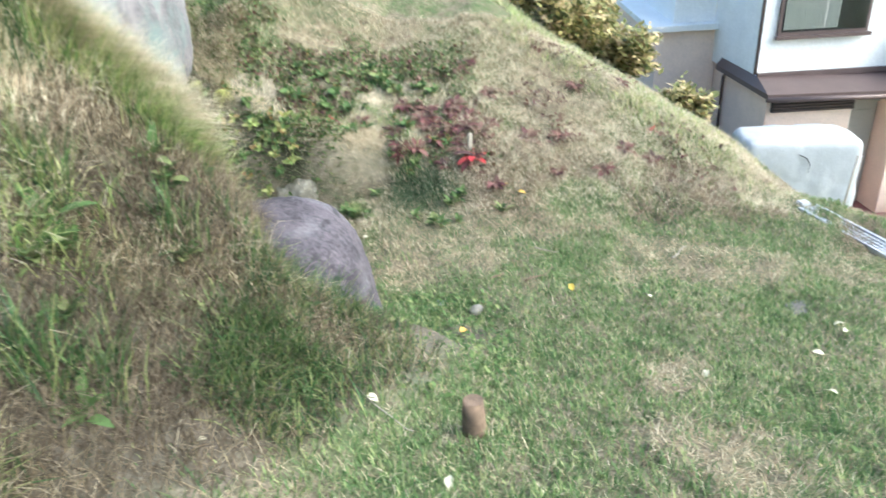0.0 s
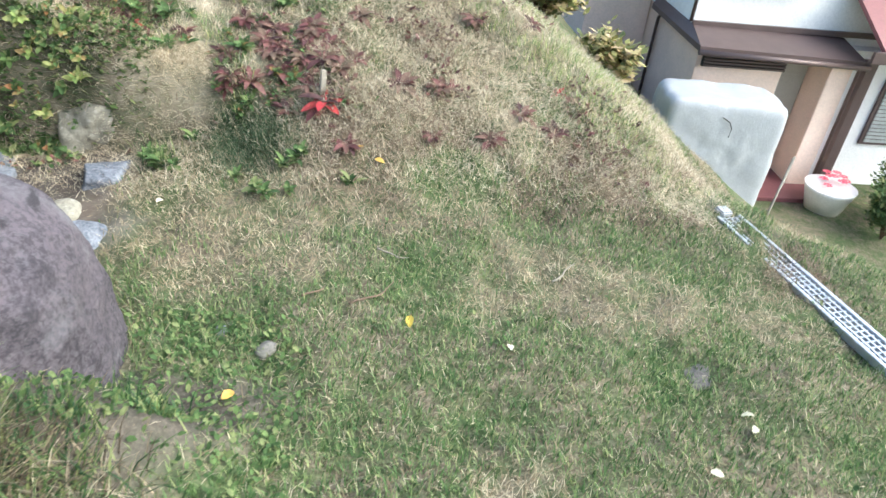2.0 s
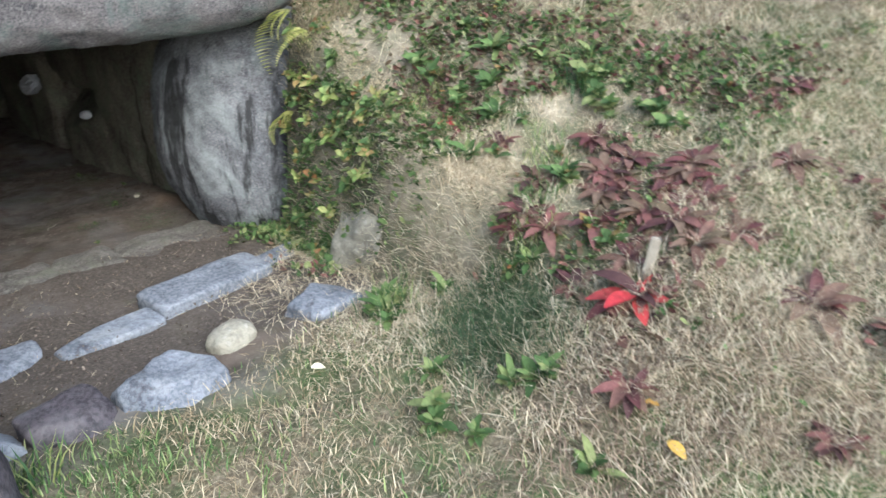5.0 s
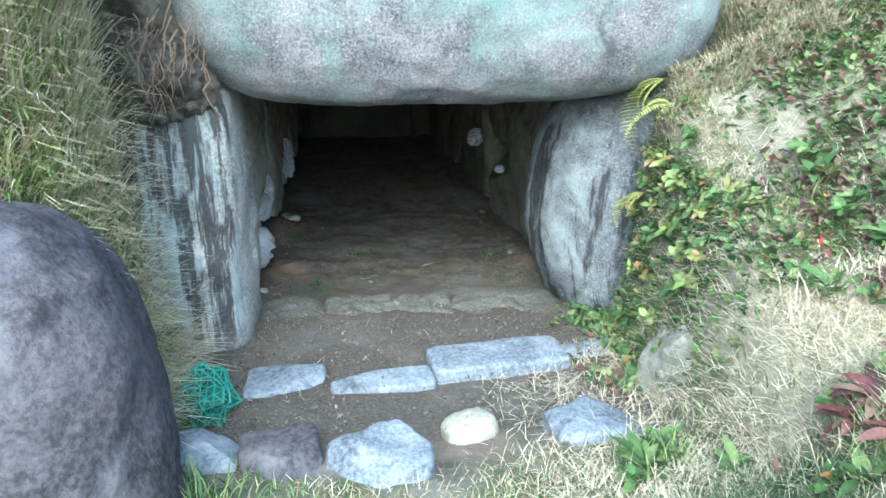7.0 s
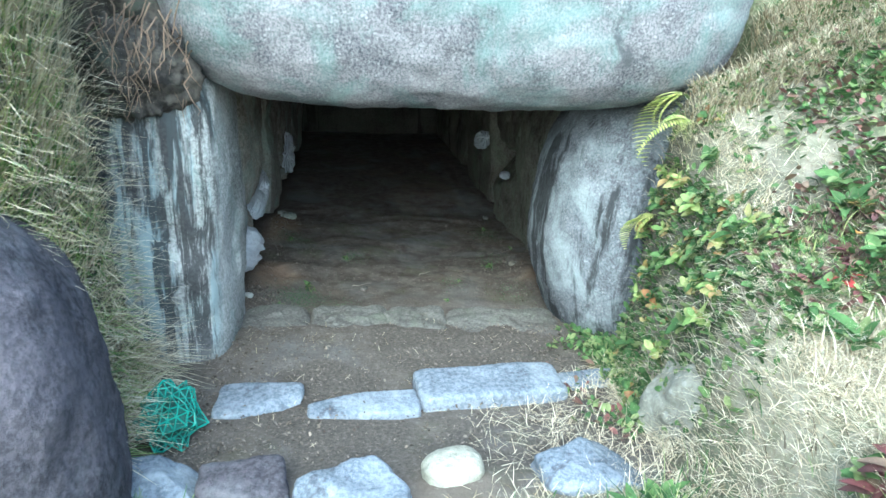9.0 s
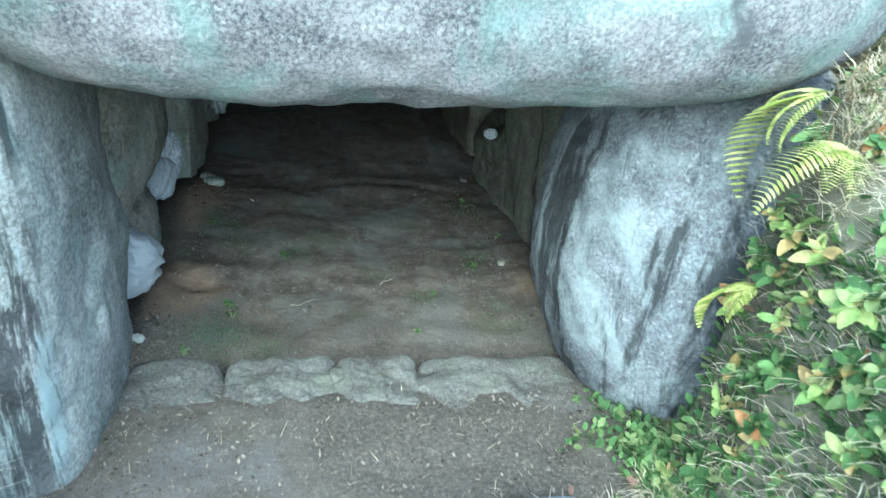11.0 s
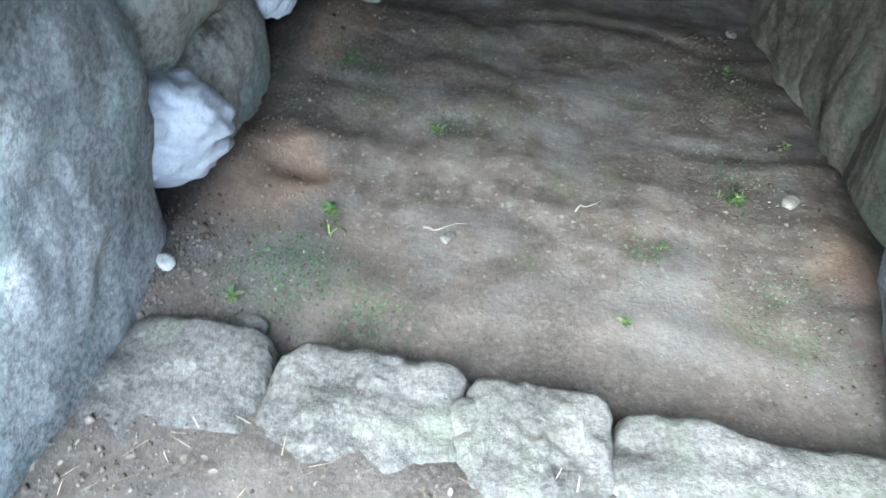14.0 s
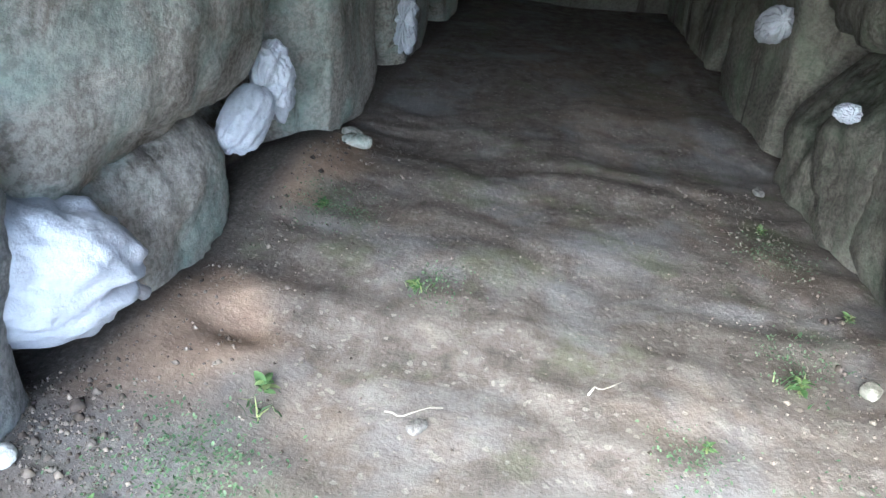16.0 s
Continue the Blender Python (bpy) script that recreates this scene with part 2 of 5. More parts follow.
GRANITE = granite("granite_lintel", (0.27, 0.25, 0.255), (0.05, 0.05, 0.058), (0.16, 0.235, 0.215), 0.75, (0.06, 0.06, 0.065), 0.4, False, 0.85, 120.0)
JAMB = granite("granite_jamb", (0.22, 0.225, 0.24), (0.062, 0.062, 0.07), (0.42, 0.47, 0.47), 0.6, (0.02, 0.02, 0.02), 1.3, True, 0.85, 110.0)
PALEJAMB = granite("pale_granite_jamb", (0.44, 0.43, 0.415), (0.12, 0.12, 0.115), (0.28, 0.37, 0.34), 0.45, (0.022, 0.02, 0.022), 1.7, True, 0.85, 75.0, worn=True)
BOULDER = granite("dark_boulder", (0.108, 0.094, 0.108), (0.027, 0.025, 0.03), (0.19, 0.185, 0.2), 0.4, (0.028, 0.026, 0.03), 0.75, False, 0.9, 60.0, (0.2, 0.19, 0.2))
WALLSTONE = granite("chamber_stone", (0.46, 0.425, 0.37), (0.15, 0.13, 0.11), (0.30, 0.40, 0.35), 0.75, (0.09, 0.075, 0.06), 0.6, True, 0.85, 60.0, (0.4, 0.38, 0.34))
# right wall and roof: olive stone, with the passage's gloom put into the colour
WALLSHADE = granite("shaded_olive_chamber_stone", (0.21, 0.195, 0.155), (0.07, 0.062, 0.05), (0.13, 0.17, 0.11), 0.6, (0.03, 0.026, 0.02), 0.7, True, 0.85, 60.0, (0.25, 0.24, 0.2))
# end slab: the dark of the far chamber is painted into its colour
ENDSTONE = granite("dimmed_end_slab", (0.09, 0.085, 0.07), (0.03, 0.027, 0.022), (0.06, 0.075, 0.05), 0.5, (0.015, 0.013, 0.01), 0.7, True, 0.8, 60.0, (0.1, 0.1, 0.08))
BLUESTONE = granite("blue_grey_stone", (0.24, 0.26, 0.30), (0.07, 0.08, 0.10), (0.38, 0.40, 0.42), 0.45, (0.05, 0.05, 0.06), 0.5, False, 0.85, 60.0, (0.4, 0.42, 0.45))
PALESTONE = granite("pale_sill_stone", (0.18, 0.168, 0.155), (0.07, 0.064, 0.057), (0.13, 0.14, 0.10), 0.4, (0.13, 0.11, 0.09), 0.5, False, 0.9, 90.0, (0.38, 0.36, 0.33))
ROUNDSTONE = granite("buff_cobble", (0.30, 0.285, 0.235), (0.16, 0.15, 0.12), (0.42, 0.42, 0.34), 0.2, (0.2, 0.18, 0.14), 0.2, False)


def ground_material():
    """Turf, straw and bare earth, mixed by the sheet's own 'bare' and 'damp' values."""
    m, t, b = material("ground_earth_and_turf")
    place = t.nodes.new("ShaderNodeNewGeometry").outputs["Position"]
    bare = t.nodes.new("ShaderNodeAttribute")
    bare.attribute_name = "bare"
    fine = noise_of(t, place, 70, 4, 0.75)
    mid = noise_of(t, place, 11, 5, 0.7)
    wide = noise_of(t, place, 1.7, 5, 0.62)
    straw = ramp(t, fine, [(0.3, (0.05, 0.04, 0.028)), (0.5, (0.15, 0.125, 0.085)), (0.72, (0.33, 0.29, 0.21))])
    green = ramp(t, fine, [(0.3, (0.03, 0.05, 0.02)), (0.7, (0.10, 0.14, 0.055))])
    turf = blend(t, ramp(t, blend(t, 0.5, mid, wide), [(0.42, (0, 0, 0)), (0.58, (1, 1, 1))]), green, straw)
    earth = ramp(t, mid, [(0.28, (0.058, 0.048, 0.040)), (0.5, (0.118, 0.100, 0.086)), (0.74, (0.20, 0.175, 0.152))])
    ash = ramp(t, noise_of(t, place, 2.3, 4, 0.6, 0.5), [(0.5, (0, 0, 0)), (0.68, (1, 1, 1))])
    earth = blend(t, blend(t, 0.6, (0, 0, 0), ash), earth, (0.215, 0.21, 0.215))
    clay = ramp(t, noise_of(t, mapped(t, place, (1, 1.4, 1)), 1.6, 4, 0.6, 0.8), [(0.52, (0, 0, 0)), (0.66, (1, 1, 1))])
    earth = blend(t, blend(t, 0.4, (0, 0, 0), clay), earth, (0.20, 0.15, 0.11))
    algae = ramp(t, noise_of(t, place, 3.1, 5, 0.7), [(0.55, (0, 0, 0)), (0.66, (1, 1, 1))])
    earth = blend(t, blend(t, 0.6, (0, 0, 0), algae), earth, (0.11, 0.115, 0.07))
    grit = node(t, "ShaderNodeTexVoronoi", Scale=95.0)
    t.links.new(place, grit.inputs["Vector"])
    earth = blend(t, ramp(t, grit.outputs["Color"], [(0.84, (0, 0, 0)), (0.9, (0.5, 0.5, 0.5))]), earth, (0.28, 0.25, 0.215))
    sandy = t.nodes.new("ShaderNodeAttribute")
    sandy.attribute_name = "sandy"
    sand = ramp(t, mid, [(0.28, (0.24, 0.20, 0.15)), (0.48, (0.43, 0.37, 0.29)), (0.72, (0.62, 0.555, 0.455))])
    earth = blend(t, sandy.outputs["Fac"], earth, sand)
    ochre = t.nodes.new("ShaderNodeAttribute")
    ochre.attribute_name = "ochre"
    earth = blend(t, ochre.outputs["Fac"], earth, ramp(t, mid, [(0.3, (0.19, 0.13, 0.092)), (0.7, (0.33, 0.24, 0.175))]))
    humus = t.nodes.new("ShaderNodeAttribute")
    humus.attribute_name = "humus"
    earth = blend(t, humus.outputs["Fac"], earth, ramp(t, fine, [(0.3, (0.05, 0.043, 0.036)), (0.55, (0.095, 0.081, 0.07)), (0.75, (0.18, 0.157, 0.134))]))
    t.links.new(blend(t, bare.outputs["Fac"], turf, earth), b.inputs["Base Color"])
    b.inputs["Roughness"].default_value = 0.95
    b.inputs["Specular IOR Level"].default_value = 0.15
    one = bump(t, mid, 0.35, 0.02, b)
    bump(t, fine, 0.5, 0.007, b, one)
    return m


def leafy(name, colours, rough=0.55, sheen=0.3, through_light=0.25):
    """Leaf or blade: its colour varies from piece to piece, and along it."""
    m, t, b = material(name)
    g = t.nodes.new("ShaderNodeNewGeometry")
    count = len(colours)
    stops = [((k + 0.5) / count, c) for k, c in enumerate(colours)]
    own = t.nodes.new("ShaderNodeMath")
    own.operation = "ADD"
    t.links.new(g.outputs["Random Per Island"], own.inputs[0])
    t.links.new(t.nodes.new("ShaderNodeObjectInfo").outputs["Random"], own.inputs[1])
    wrap = t.nodes.new("ShaderNodeMath")
    wrap.operation = "FRACT"
    t.links.new(own.outputs[0], wrap.inputs[0])
    col = ramp(t, wrap.outputs[0], stops)
    mottle = ramp(t, noise_of(t, g.outputs["Position"], 45, 3, 0.7), [(0.3, (0.85, 0.85, 0.85)), (0.7, (1.55, 1.52, 1.48))])
    tone = blend(t, 1.0, col, mottle, "MULTIPLY")
    t.links.new(tone, b.inputs["Base Color"])
    b.inputs["Roughness"].default_value = rough
    b.inputs["Specular IOR Level"].default_value = sheen
    if through_light:
        glow = t.nodes.new("ShaderNodeBsdfTranslucent")
        t.links.new(tone, glow.inputs["Color"])
        mix = node(t, "ShaderNodeMixShader", Fac=through_light)
        t.links.new(b.outputs[0], mix.inputs[1])
        t.links.new(glow.outputs[0], mix.inputs[2])
        t.links.new(mix.outputs[0], t.nodes["Material Output"].inputs["Surface"])
    return m


def plain(name, colour, rough=0.6, metal=0.0, vary=0.12, scale=6.0, relief=0.0):
    m, t, b = material(name)
    place = t.nodes.new("ShaderNodeNewGeometry").outputs["Position"]
    low = tuple(c * (1 - vary) for c in colour)
    high = tuple(min(1, c * (1 + vary)) for c in colour)
    col = ramp(t, noise_of(t, place, scale, 6, 0.65), [(0.3, low), (0.7, high)])
    fine = ramp(t, noise_of(t, place, scale * 14, 3, 0.7), [(0.3, (0.9, 0.9, 0.9)), (0.7, (1.06, 1.06, 1.06))])
    t.links.new(blend(t, 1.0, col, fine, "MULTIPLY"), b.inputs["Base Color"])
    b.inputs["Roughness"].default_value, b.inputs["Metallic"].default_value = rough, metal
    if relief:
        bump(t, noise_of(t, place, scale * 9, 5, 0.7), 0.5, relief, b)
    return m


EARTH = ground_material()
GREEN = leafy("green_blades", [(0.045, 0.095, 0.03), (0.085, 0.155, 0.05), (0.14, 0.205, 0.075), (0.23, 0.265, 0.12)])
DRY = leafy("straw_blades", [(0.17, 0.135, 0.085), (0.33, 0.285, 0.19), (0.52, 0.47, 0.35), (0.26, 0.205, 0.135)], 0.8, 0.15)
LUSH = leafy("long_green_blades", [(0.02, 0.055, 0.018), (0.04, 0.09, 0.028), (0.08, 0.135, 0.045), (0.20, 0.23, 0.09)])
WEED = leafy("weed_leaf", [(0.045, 0.08, 0.03), (0.07, 0.12, 0.042), (0.105, 0.165, 0.058), (0.17, 0.20, 0.085)], 0.65, 0.15)
DOCK = leafy("dark_red_dock_leaf", [(0.06, 0.03, 0.03), (0.12, 0.045, 0.045), (0.10, 0.08, 0.05), (0.17, 0.075, 0.07), (0.15, 0.105, 0.075)], 0.55)
SCARLET = leafy("scarlet_dock_leaf", [(0.40, 0.035, 0.045), (0.28, 0.05, 0.05), (0.46, 0.06, 0.06)], 0.5)
OCHRELEAF = leafy("yellow_fallen_leaf", [(0.55, 0.42, 0.08), (0.50, 0.26, 0.08)], 0.6)
PALELEAF = leafy("pale_fallen_leaf", [(0.55, 0.56, 0.40), (0.62, 0.58, 0.46)], 0.6)
FERN = leafy("fern_leaf", [(0.22, 0.26, 0.06), (0.34, 0.36, 0.10), (0.44, 0.43, 0.18)], 0.5)
# brighter copy of the long grass, with sunlight put into its colour
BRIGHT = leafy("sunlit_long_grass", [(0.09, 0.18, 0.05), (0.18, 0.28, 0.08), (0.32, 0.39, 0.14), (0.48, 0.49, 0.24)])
BLEACHED = leafy("bleached_straw", [(0.34, 0.29, 0.205), (0.53, 0.48, 0.36), (0.66, 0.61, 0.48), (0.42, 0.35, 0.255)], 0.8, 0.15)
WITHERED = leafy("withered_brown_grass", [(0.065, 0.053, 0.038), (0.13, 0.107, 0.077), (0.23, 0.195, 0.14), (0.10, 0.08, 0.058)], 0.85, 0.1)
THATCH = leafy("brown_thatch", [(0.11, 0.082, 0.062), (0.21, 0.16, 0.122), (0.34, 0.28, 0.215), (0.15, 0.108, 0.085)], 0.85, 0.1)
BUSH = leafy("shrub_leaf", [(0.09, 0.11, 0.04), (0.22, 0.22, 0.08), (0.38, 0.34, 0.15), (0.46, 0.36, 0.22)], 0.45)
BARK = plain("bark", (0.16, 0.11, 0.075), 0.9, 0, 0.3, 20, 0.01)
OLDWOOD = plain("weathered_wood", (0.30, 0.27, 0.22), 0.85, 0, 0.3, 18, 0.006)
SACK = plain("white_woven_sack", (0.47, 0.48, 0.52), 0.6, 0, 0.14, 7, 0.012)
NETTING = plain("green_plastic_net", (0.05, 0.24, 0.18), 0.5, 0, 0.3, 20)
NETCORE = plain("dark_green_net", (0.02, 0.085, 0.065), 0.6, 0, 0.5, 30, 0.01)
PLASTER = plain("white_plaster", (0.86, 0.85, 0.83), 0.85, 0, 0.05, 2)
PEACH = plain("peach_plaster", (0.84, 0.66, 0.55), 0.85, 0, 0.06, 2)
BROWN = plain("brown_painted_metal", (0.12, 0.085, 0.08), 0.45, 0.2, 0.12, 3)
REDROOF = plain("dull_red_roof", (0.22, 0.085, 0.09), 0.5, 0.1, 0.12, 2)
DOORGREY = plain("grey_beige_door", (0.42, 0.40, 0.35), 0.5, 0, 0.05, 3)
SHEET = plain("white_plastic_sheet", (0.42, 0.44, 0.47), 0.4, 0, 0.06, 3, 0.01)
ALUMINIUM = plain("galvanised_steel", (0.55, 0.58, 0.62), 0.45, 0.7, 0.15, 12)
DARKVOID = plain("dark_gap", (0.02, 0.02, 0.02), 0.9, 0, 0.2, 5)
CURTAIN = plain("pale_curtain", (0.66, 0.64, 0.58), 0.8, 0, 0.08, 8)
GLASS, gt, gb = material("window_glass")
gb.inputs["Transmission Weight"].default_value, gb.inputs["Roughness"].default_value = 1.0, 0.02
gb.inputs["Base Color"].default_value = (0.8, 0.85, 0.85, 1)

# ---- the ground: one sheet to the horizon ----
def spread(a, b, step, far):
    core = np.arange(a, b + step / 2, step)
    out = [step * 1.35 ** k for k in range(1, 60)]
    grow = np.cumsum([s for s in out])
    grow = grow[grow < far]
    return np.concatenate([(a - grow)[::-1], core, b + grow])


def ground():
    xs, ys = np.union1d(spread(-5.0, 3.6, 0.035, 3500), np.arange(-2.05, -1.5, 0.0117)), np.union1d(spread(0.6, 6.8, 0.035, 3500), np.arange(4.9, 5.6, 0.0117))
    gx, gy = np.meshgrid(xs, ys, indexing="ij")
    x, y = gx.ravel(), gy.ravel()
    z = ground_z(x, y)
    n, k = len(xs), len(ys)
    i = np.arange(n * k).reshape(n, k)
    quads = np.stack([i[:-1, :-1], i[1:, :-1], i[1:, 1:], i[:-1, 1:]], -1).reshape(-1, 4)
    me = mesh_np("ground", np.stack([x, y, z], 1), [quads], EARTH)
    at = me.attributes.new("bare", "FLOAT", "POINT")
    at.data.foreach_set("value", bareness(x, y).astype(np.float32))
    at = me.attributes.new("sandy", "FLOAT", "POINT")
    at.data.foreach_set("value", (ss(4.98, 5.12, y) * ss(-2.0, -1.7, x)).astype(np.float32))
    a, b, c, pit = sand_spill(x, y)
    at = me.attributes.new("ochre", "FLOAT", "POINT")
    at.data.foreach_set("value", (ss(0.15, 0.6, np.maximum(np.maximum(a, b), 0.45 * c) + 0.15 * fbm(x * 7, y * 7, 0 * x, 2, 3)) * 0.9).astype(np.float32))
    # dark soil of the court; inside the sill it also tones down bright daylight
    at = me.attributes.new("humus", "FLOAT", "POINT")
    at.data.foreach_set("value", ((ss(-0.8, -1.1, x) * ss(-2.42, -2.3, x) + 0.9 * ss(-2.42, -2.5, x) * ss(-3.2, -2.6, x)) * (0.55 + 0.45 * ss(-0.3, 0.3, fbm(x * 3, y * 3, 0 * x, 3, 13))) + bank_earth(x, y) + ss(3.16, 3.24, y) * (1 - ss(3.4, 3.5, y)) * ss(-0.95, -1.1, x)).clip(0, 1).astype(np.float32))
    return tagged(new("ground", me), "sloping ground of patchy turf, straw and trodden earth", "ground", kind="structure")


def bareness(x, y):
    wob = 0.25 * fbm(x * 1.7, y * 1.7, 0 * x, 3, 31)
    near_wall, far_wall = chamber_sides(x)
    court = ss(near_wall, near_wall + 0.25, y) * (1 - ss(far_wall, far_wall + 0.17, y)) * ss(-0.55, -1.0, x + wob)
    face = ss(-0.4, 0.05, fbm(x * 1.9, y * 1.9, 0 * x, 3, 77)) * ss(4.9, 5.1, y) * (1 - ss(5.6, 6.0, y)) * ss(0.2, -0.5, x) * 0.65
    foot = 0.5 * ss(4.95, 5.1, y) * ss(5.65, 5.3, y) * ss(-0.2, -0.5, x + wob)
    cut = (0.45 + 0.5 * ss(-0.2, 0.2, fbm(x * 4, y * 4, 0 * x, 2, 73))) * ss(3.16, 3.24, y) * (1 - ss(3.4, 3.5, y)) * ss(-0.95, -1.1, x)
    return np.clip(np.maximum(np.maximum(court, face), np.maximum(np.maximum(foot, cut), 0.85 * bank_earth(x, y))), 0, 1)


def bank_earth(x, y):
    """Where dark earth shows through the grass on the flank of the bank."""
    return ss(1.1, 1.35, -0.87 * x + 0.5 * y) * (1 - ss(2.95, 3.15, y)) * ss(-1.8, -0.95, x) * ss(-0.35, 0.1, fbm(x * 2.4, y * 2.4, 0 * x, 3, 83))


ground()


# ---- grass ----
def blades(name, x, y, length, width, lean, mat, label, seed, lift=0.0, flat=0.5, heading=(0, 360)):
    """Many separate blades, each bent over its own way."""
    rng = np.random.default_rng(seed)
    n = len(x)
    az = np.radians(rng.uniform(*heading, n))
    L = length * rng.uniform(0.55, 1.25, n)
    tip = lean * rng.uniform(0.5, 1.3, n)
    z = ground_z(x, y) - 0.006 + lift
    out = np.stack([np.cos(az), np.sin(az)], 1)
    side = np.stack([-np.sin(az), np.cos(az)], 1) * (width * rng.uniform(0.6, 1.3, n))[:, None] / 2
    base = np.stack([x, y], 1)
    bend = np.minimum(tip, 1.75)
    mid = base + out * (L * 0.5 * np.sin(bend * flat))[:, None]
    end = mid + out * (L * 0.5 * np.sin(bend))[:, None]
    zm = z + L * 0.5 * np.cos(bend * flat)
    ze = zm + L * 0.5 * np.cos(bend)
    ze = np.maximum(ze, ground_z(end[:, 0], end[:, 1]) + 0.004)
    v = np.empty((n, 5, 3))
    v[:, 0, :2], v[:, 1, :2] = base - side, base + side
    v[:, 2, :2], v[:, 3, :2] = mid + side * 0.8, mid - side * 0.8
    v[:, 4, :2] = end
    v[:, 0, 2] = v[:, 1, 2] = z
    v[:, 2, 2] = v[:, 3, 2] = zm
    v[:, 4, 2] = ze
    s = np.arange(n)[:, None] * 5
    me = mesh_np(name, v.reshape(-1, 3), [s + np.array([[0, 1, 2, 3]]), s + np.array([[3, 2, 4]])], mat)
    return tagged(new(name, me), label, "grass", kind="stuff")


def scatter(n, x0, x1, y0, y1, seed, keep):
    rng = np.random.default_rng(seed)
    x, y = rng.uniform(x0, x1, n), rng.uniform(y0, y1, n)
    k = keep(x, y) > rng.uniform(0, 1, n)
    return x[k], y[k]


def is_green(x, y):
    return ss(-0.15, 0.35, fbm(x * 1.9, y * 1.9, 0 * x, 4, 5) + 0.85 * ss(4.4, 2.9, y) - 0.3 * ss(4.4, 5.2, y) - 0.6 * ss(0.6, -0.2, x) * ss(3.3, 3.7, y))


def is_turf(x, y):
    return 1 - bareness(x, y)


def overhang(x, y):
    """The lip of the bank, short of the jamb stone."""
    return np.where(x > -1.7, 1.0, ss(3.0, 2.9, y)) * ss(3.32, 3.2, y)


def left_bank(x, y):
    return ss(1.15, 1.5, -0.87 * x + 0.5 * y) * (1 - ss(3.05, 3.3, y)) * (1 - ss(-0.85, -0.65, x) * ss(2.35, 2.6, y))


x, y = scatter(150000, -0.9, 3.6, 0.9, 6.0, 1, lambda x, y: is_turf(x, y) * (0.06 + 0.80 * is_green(x, y)) * (1 - 0.7 * left_bank(x, y)))
blades("lawn_grass", x, y, 0.05, 0.0045, 0.9, GREEN, "short green lawn grass in uneven patches", 11)
x, y = scatter(210000, -1.7, 3.6, 0.9, 6.8, 2, lambda x, y: is_turf(x, y) * (1 - 0.68 * is_green(x, y)))
blades("dry_grass", x, y, 0.055, 0.003, 1.5, DRY, "flattened straw-coloured dead grass over the slope", 12, 0.0, 0.75)
x, y = scatter(90000, -2.3, 0.4, 0.9, 3.25, 3, lambda x, y: (1 - 0.75 * ss(-0.9, -1.2, x)) * left_bank(x, y) * ss(-0.35, 0.2, fbm(x * 2.6, y * 2.6, 0 * x, 3, 8)))
# one grass in two colours: the bank top's copy is painted as if sunlit
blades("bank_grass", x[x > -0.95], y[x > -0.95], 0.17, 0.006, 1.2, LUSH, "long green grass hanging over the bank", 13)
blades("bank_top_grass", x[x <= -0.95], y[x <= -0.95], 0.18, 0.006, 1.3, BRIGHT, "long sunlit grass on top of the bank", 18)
x, y = scatter(60000, -1.3, 0.4, 0.9, 3.2, 4, lambda x, y: left_bank(x, y) * ss(-1.5, -0.9, x))
blades("bank_straw", x, y, 0.13, 0.004, 1.6, WITHERED, "long dead grass hanging over the bank", 14)
x, y = scatter(26000, -1.5, 0.4, 0.9, 3.2, 8, lambda x, y: left_bank(x, y) * ss(-0.1, 0.3, fbm(x * 3.1, y * 3.1, 0 * x, 3, 88)))
blades("bank_dry_grass", x, y, 0.16, 0.0035, 1.5, DRY, "pale dead grass caught in the bank", 19)
x, y = scatter(52000, -2.4, -0.95, 0.9, 3.1, 9, lambda x, y: left_bank(x, y) * ss(-0.95, -1.5, x) * (0.3 + 0.7 * ss(2.2, 2.8, y)))
blades("bank_pale_straw", x, y, 0.16, 0.004, 1.6, BLEACHED, "long bleached grass lying over the bank top", 20, 0.01, 0.6, (-40, 130))

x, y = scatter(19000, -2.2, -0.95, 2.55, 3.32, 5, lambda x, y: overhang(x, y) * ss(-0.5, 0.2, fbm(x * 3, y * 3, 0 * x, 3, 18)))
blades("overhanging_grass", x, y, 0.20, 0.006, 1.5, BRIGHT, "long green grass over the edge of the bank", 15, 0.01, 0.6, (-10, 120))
x, y = scatter(42000, -2.2, -1.0, 2.6, 3.32, 6, lambda x, y: overhang(x, y) * (0.35 + 0.6 * ss(-0.2, 0.2, fbm(x * 3.5, y * 3.5, 0 * x, 2, 74))))
blades("overhanging_straw", x, y, 0.26, 0.004, 1.7, BLEACHED, "long bleached grass over the edge of the bank", 16, 0.02, 0.6, (-10, 120))
x, y = scatter(14000, -2.3, -1.6, 5.2, 6.2, 7, lambda x, y: 0.8 + 0 * x)
blades("crown_grass", x, y, 0.10, 0.004, 1.5, DRY, "rough dead grass above the entrance", 17)

# ---- stone chamber ----
stone("lintel_stone", (-2.30, 4.45, 1.35), (0.56, 1.16, 0.56), GRANITE, "huge grey granite lintel with pale green lichen", (0.8, 2, 0), "lintel", boxy=3.6, detail=64, lump=0.019, grain=0.010, seed=3)
left_jamb = stone("jamb_stone", (-2.36, 3.25, 0.16), (0.49, 0.27, 0.82), PALEJAMB, "upright grey granite jamb with black streaks", (0, -2, 3), "jamb", "entrance jambs", boxy=5, detail=48, lump=0.06, grain=0.015, seed=5)
co = np.empty(len(left_jamb.data.vertices) * 3)
left_jamb.data.vertices.foreach_get("co", co)
co = co.reshape(-1, 3)
at = left_jamb.data.attributes.new("rain_face", "FLOAT", "POINT")
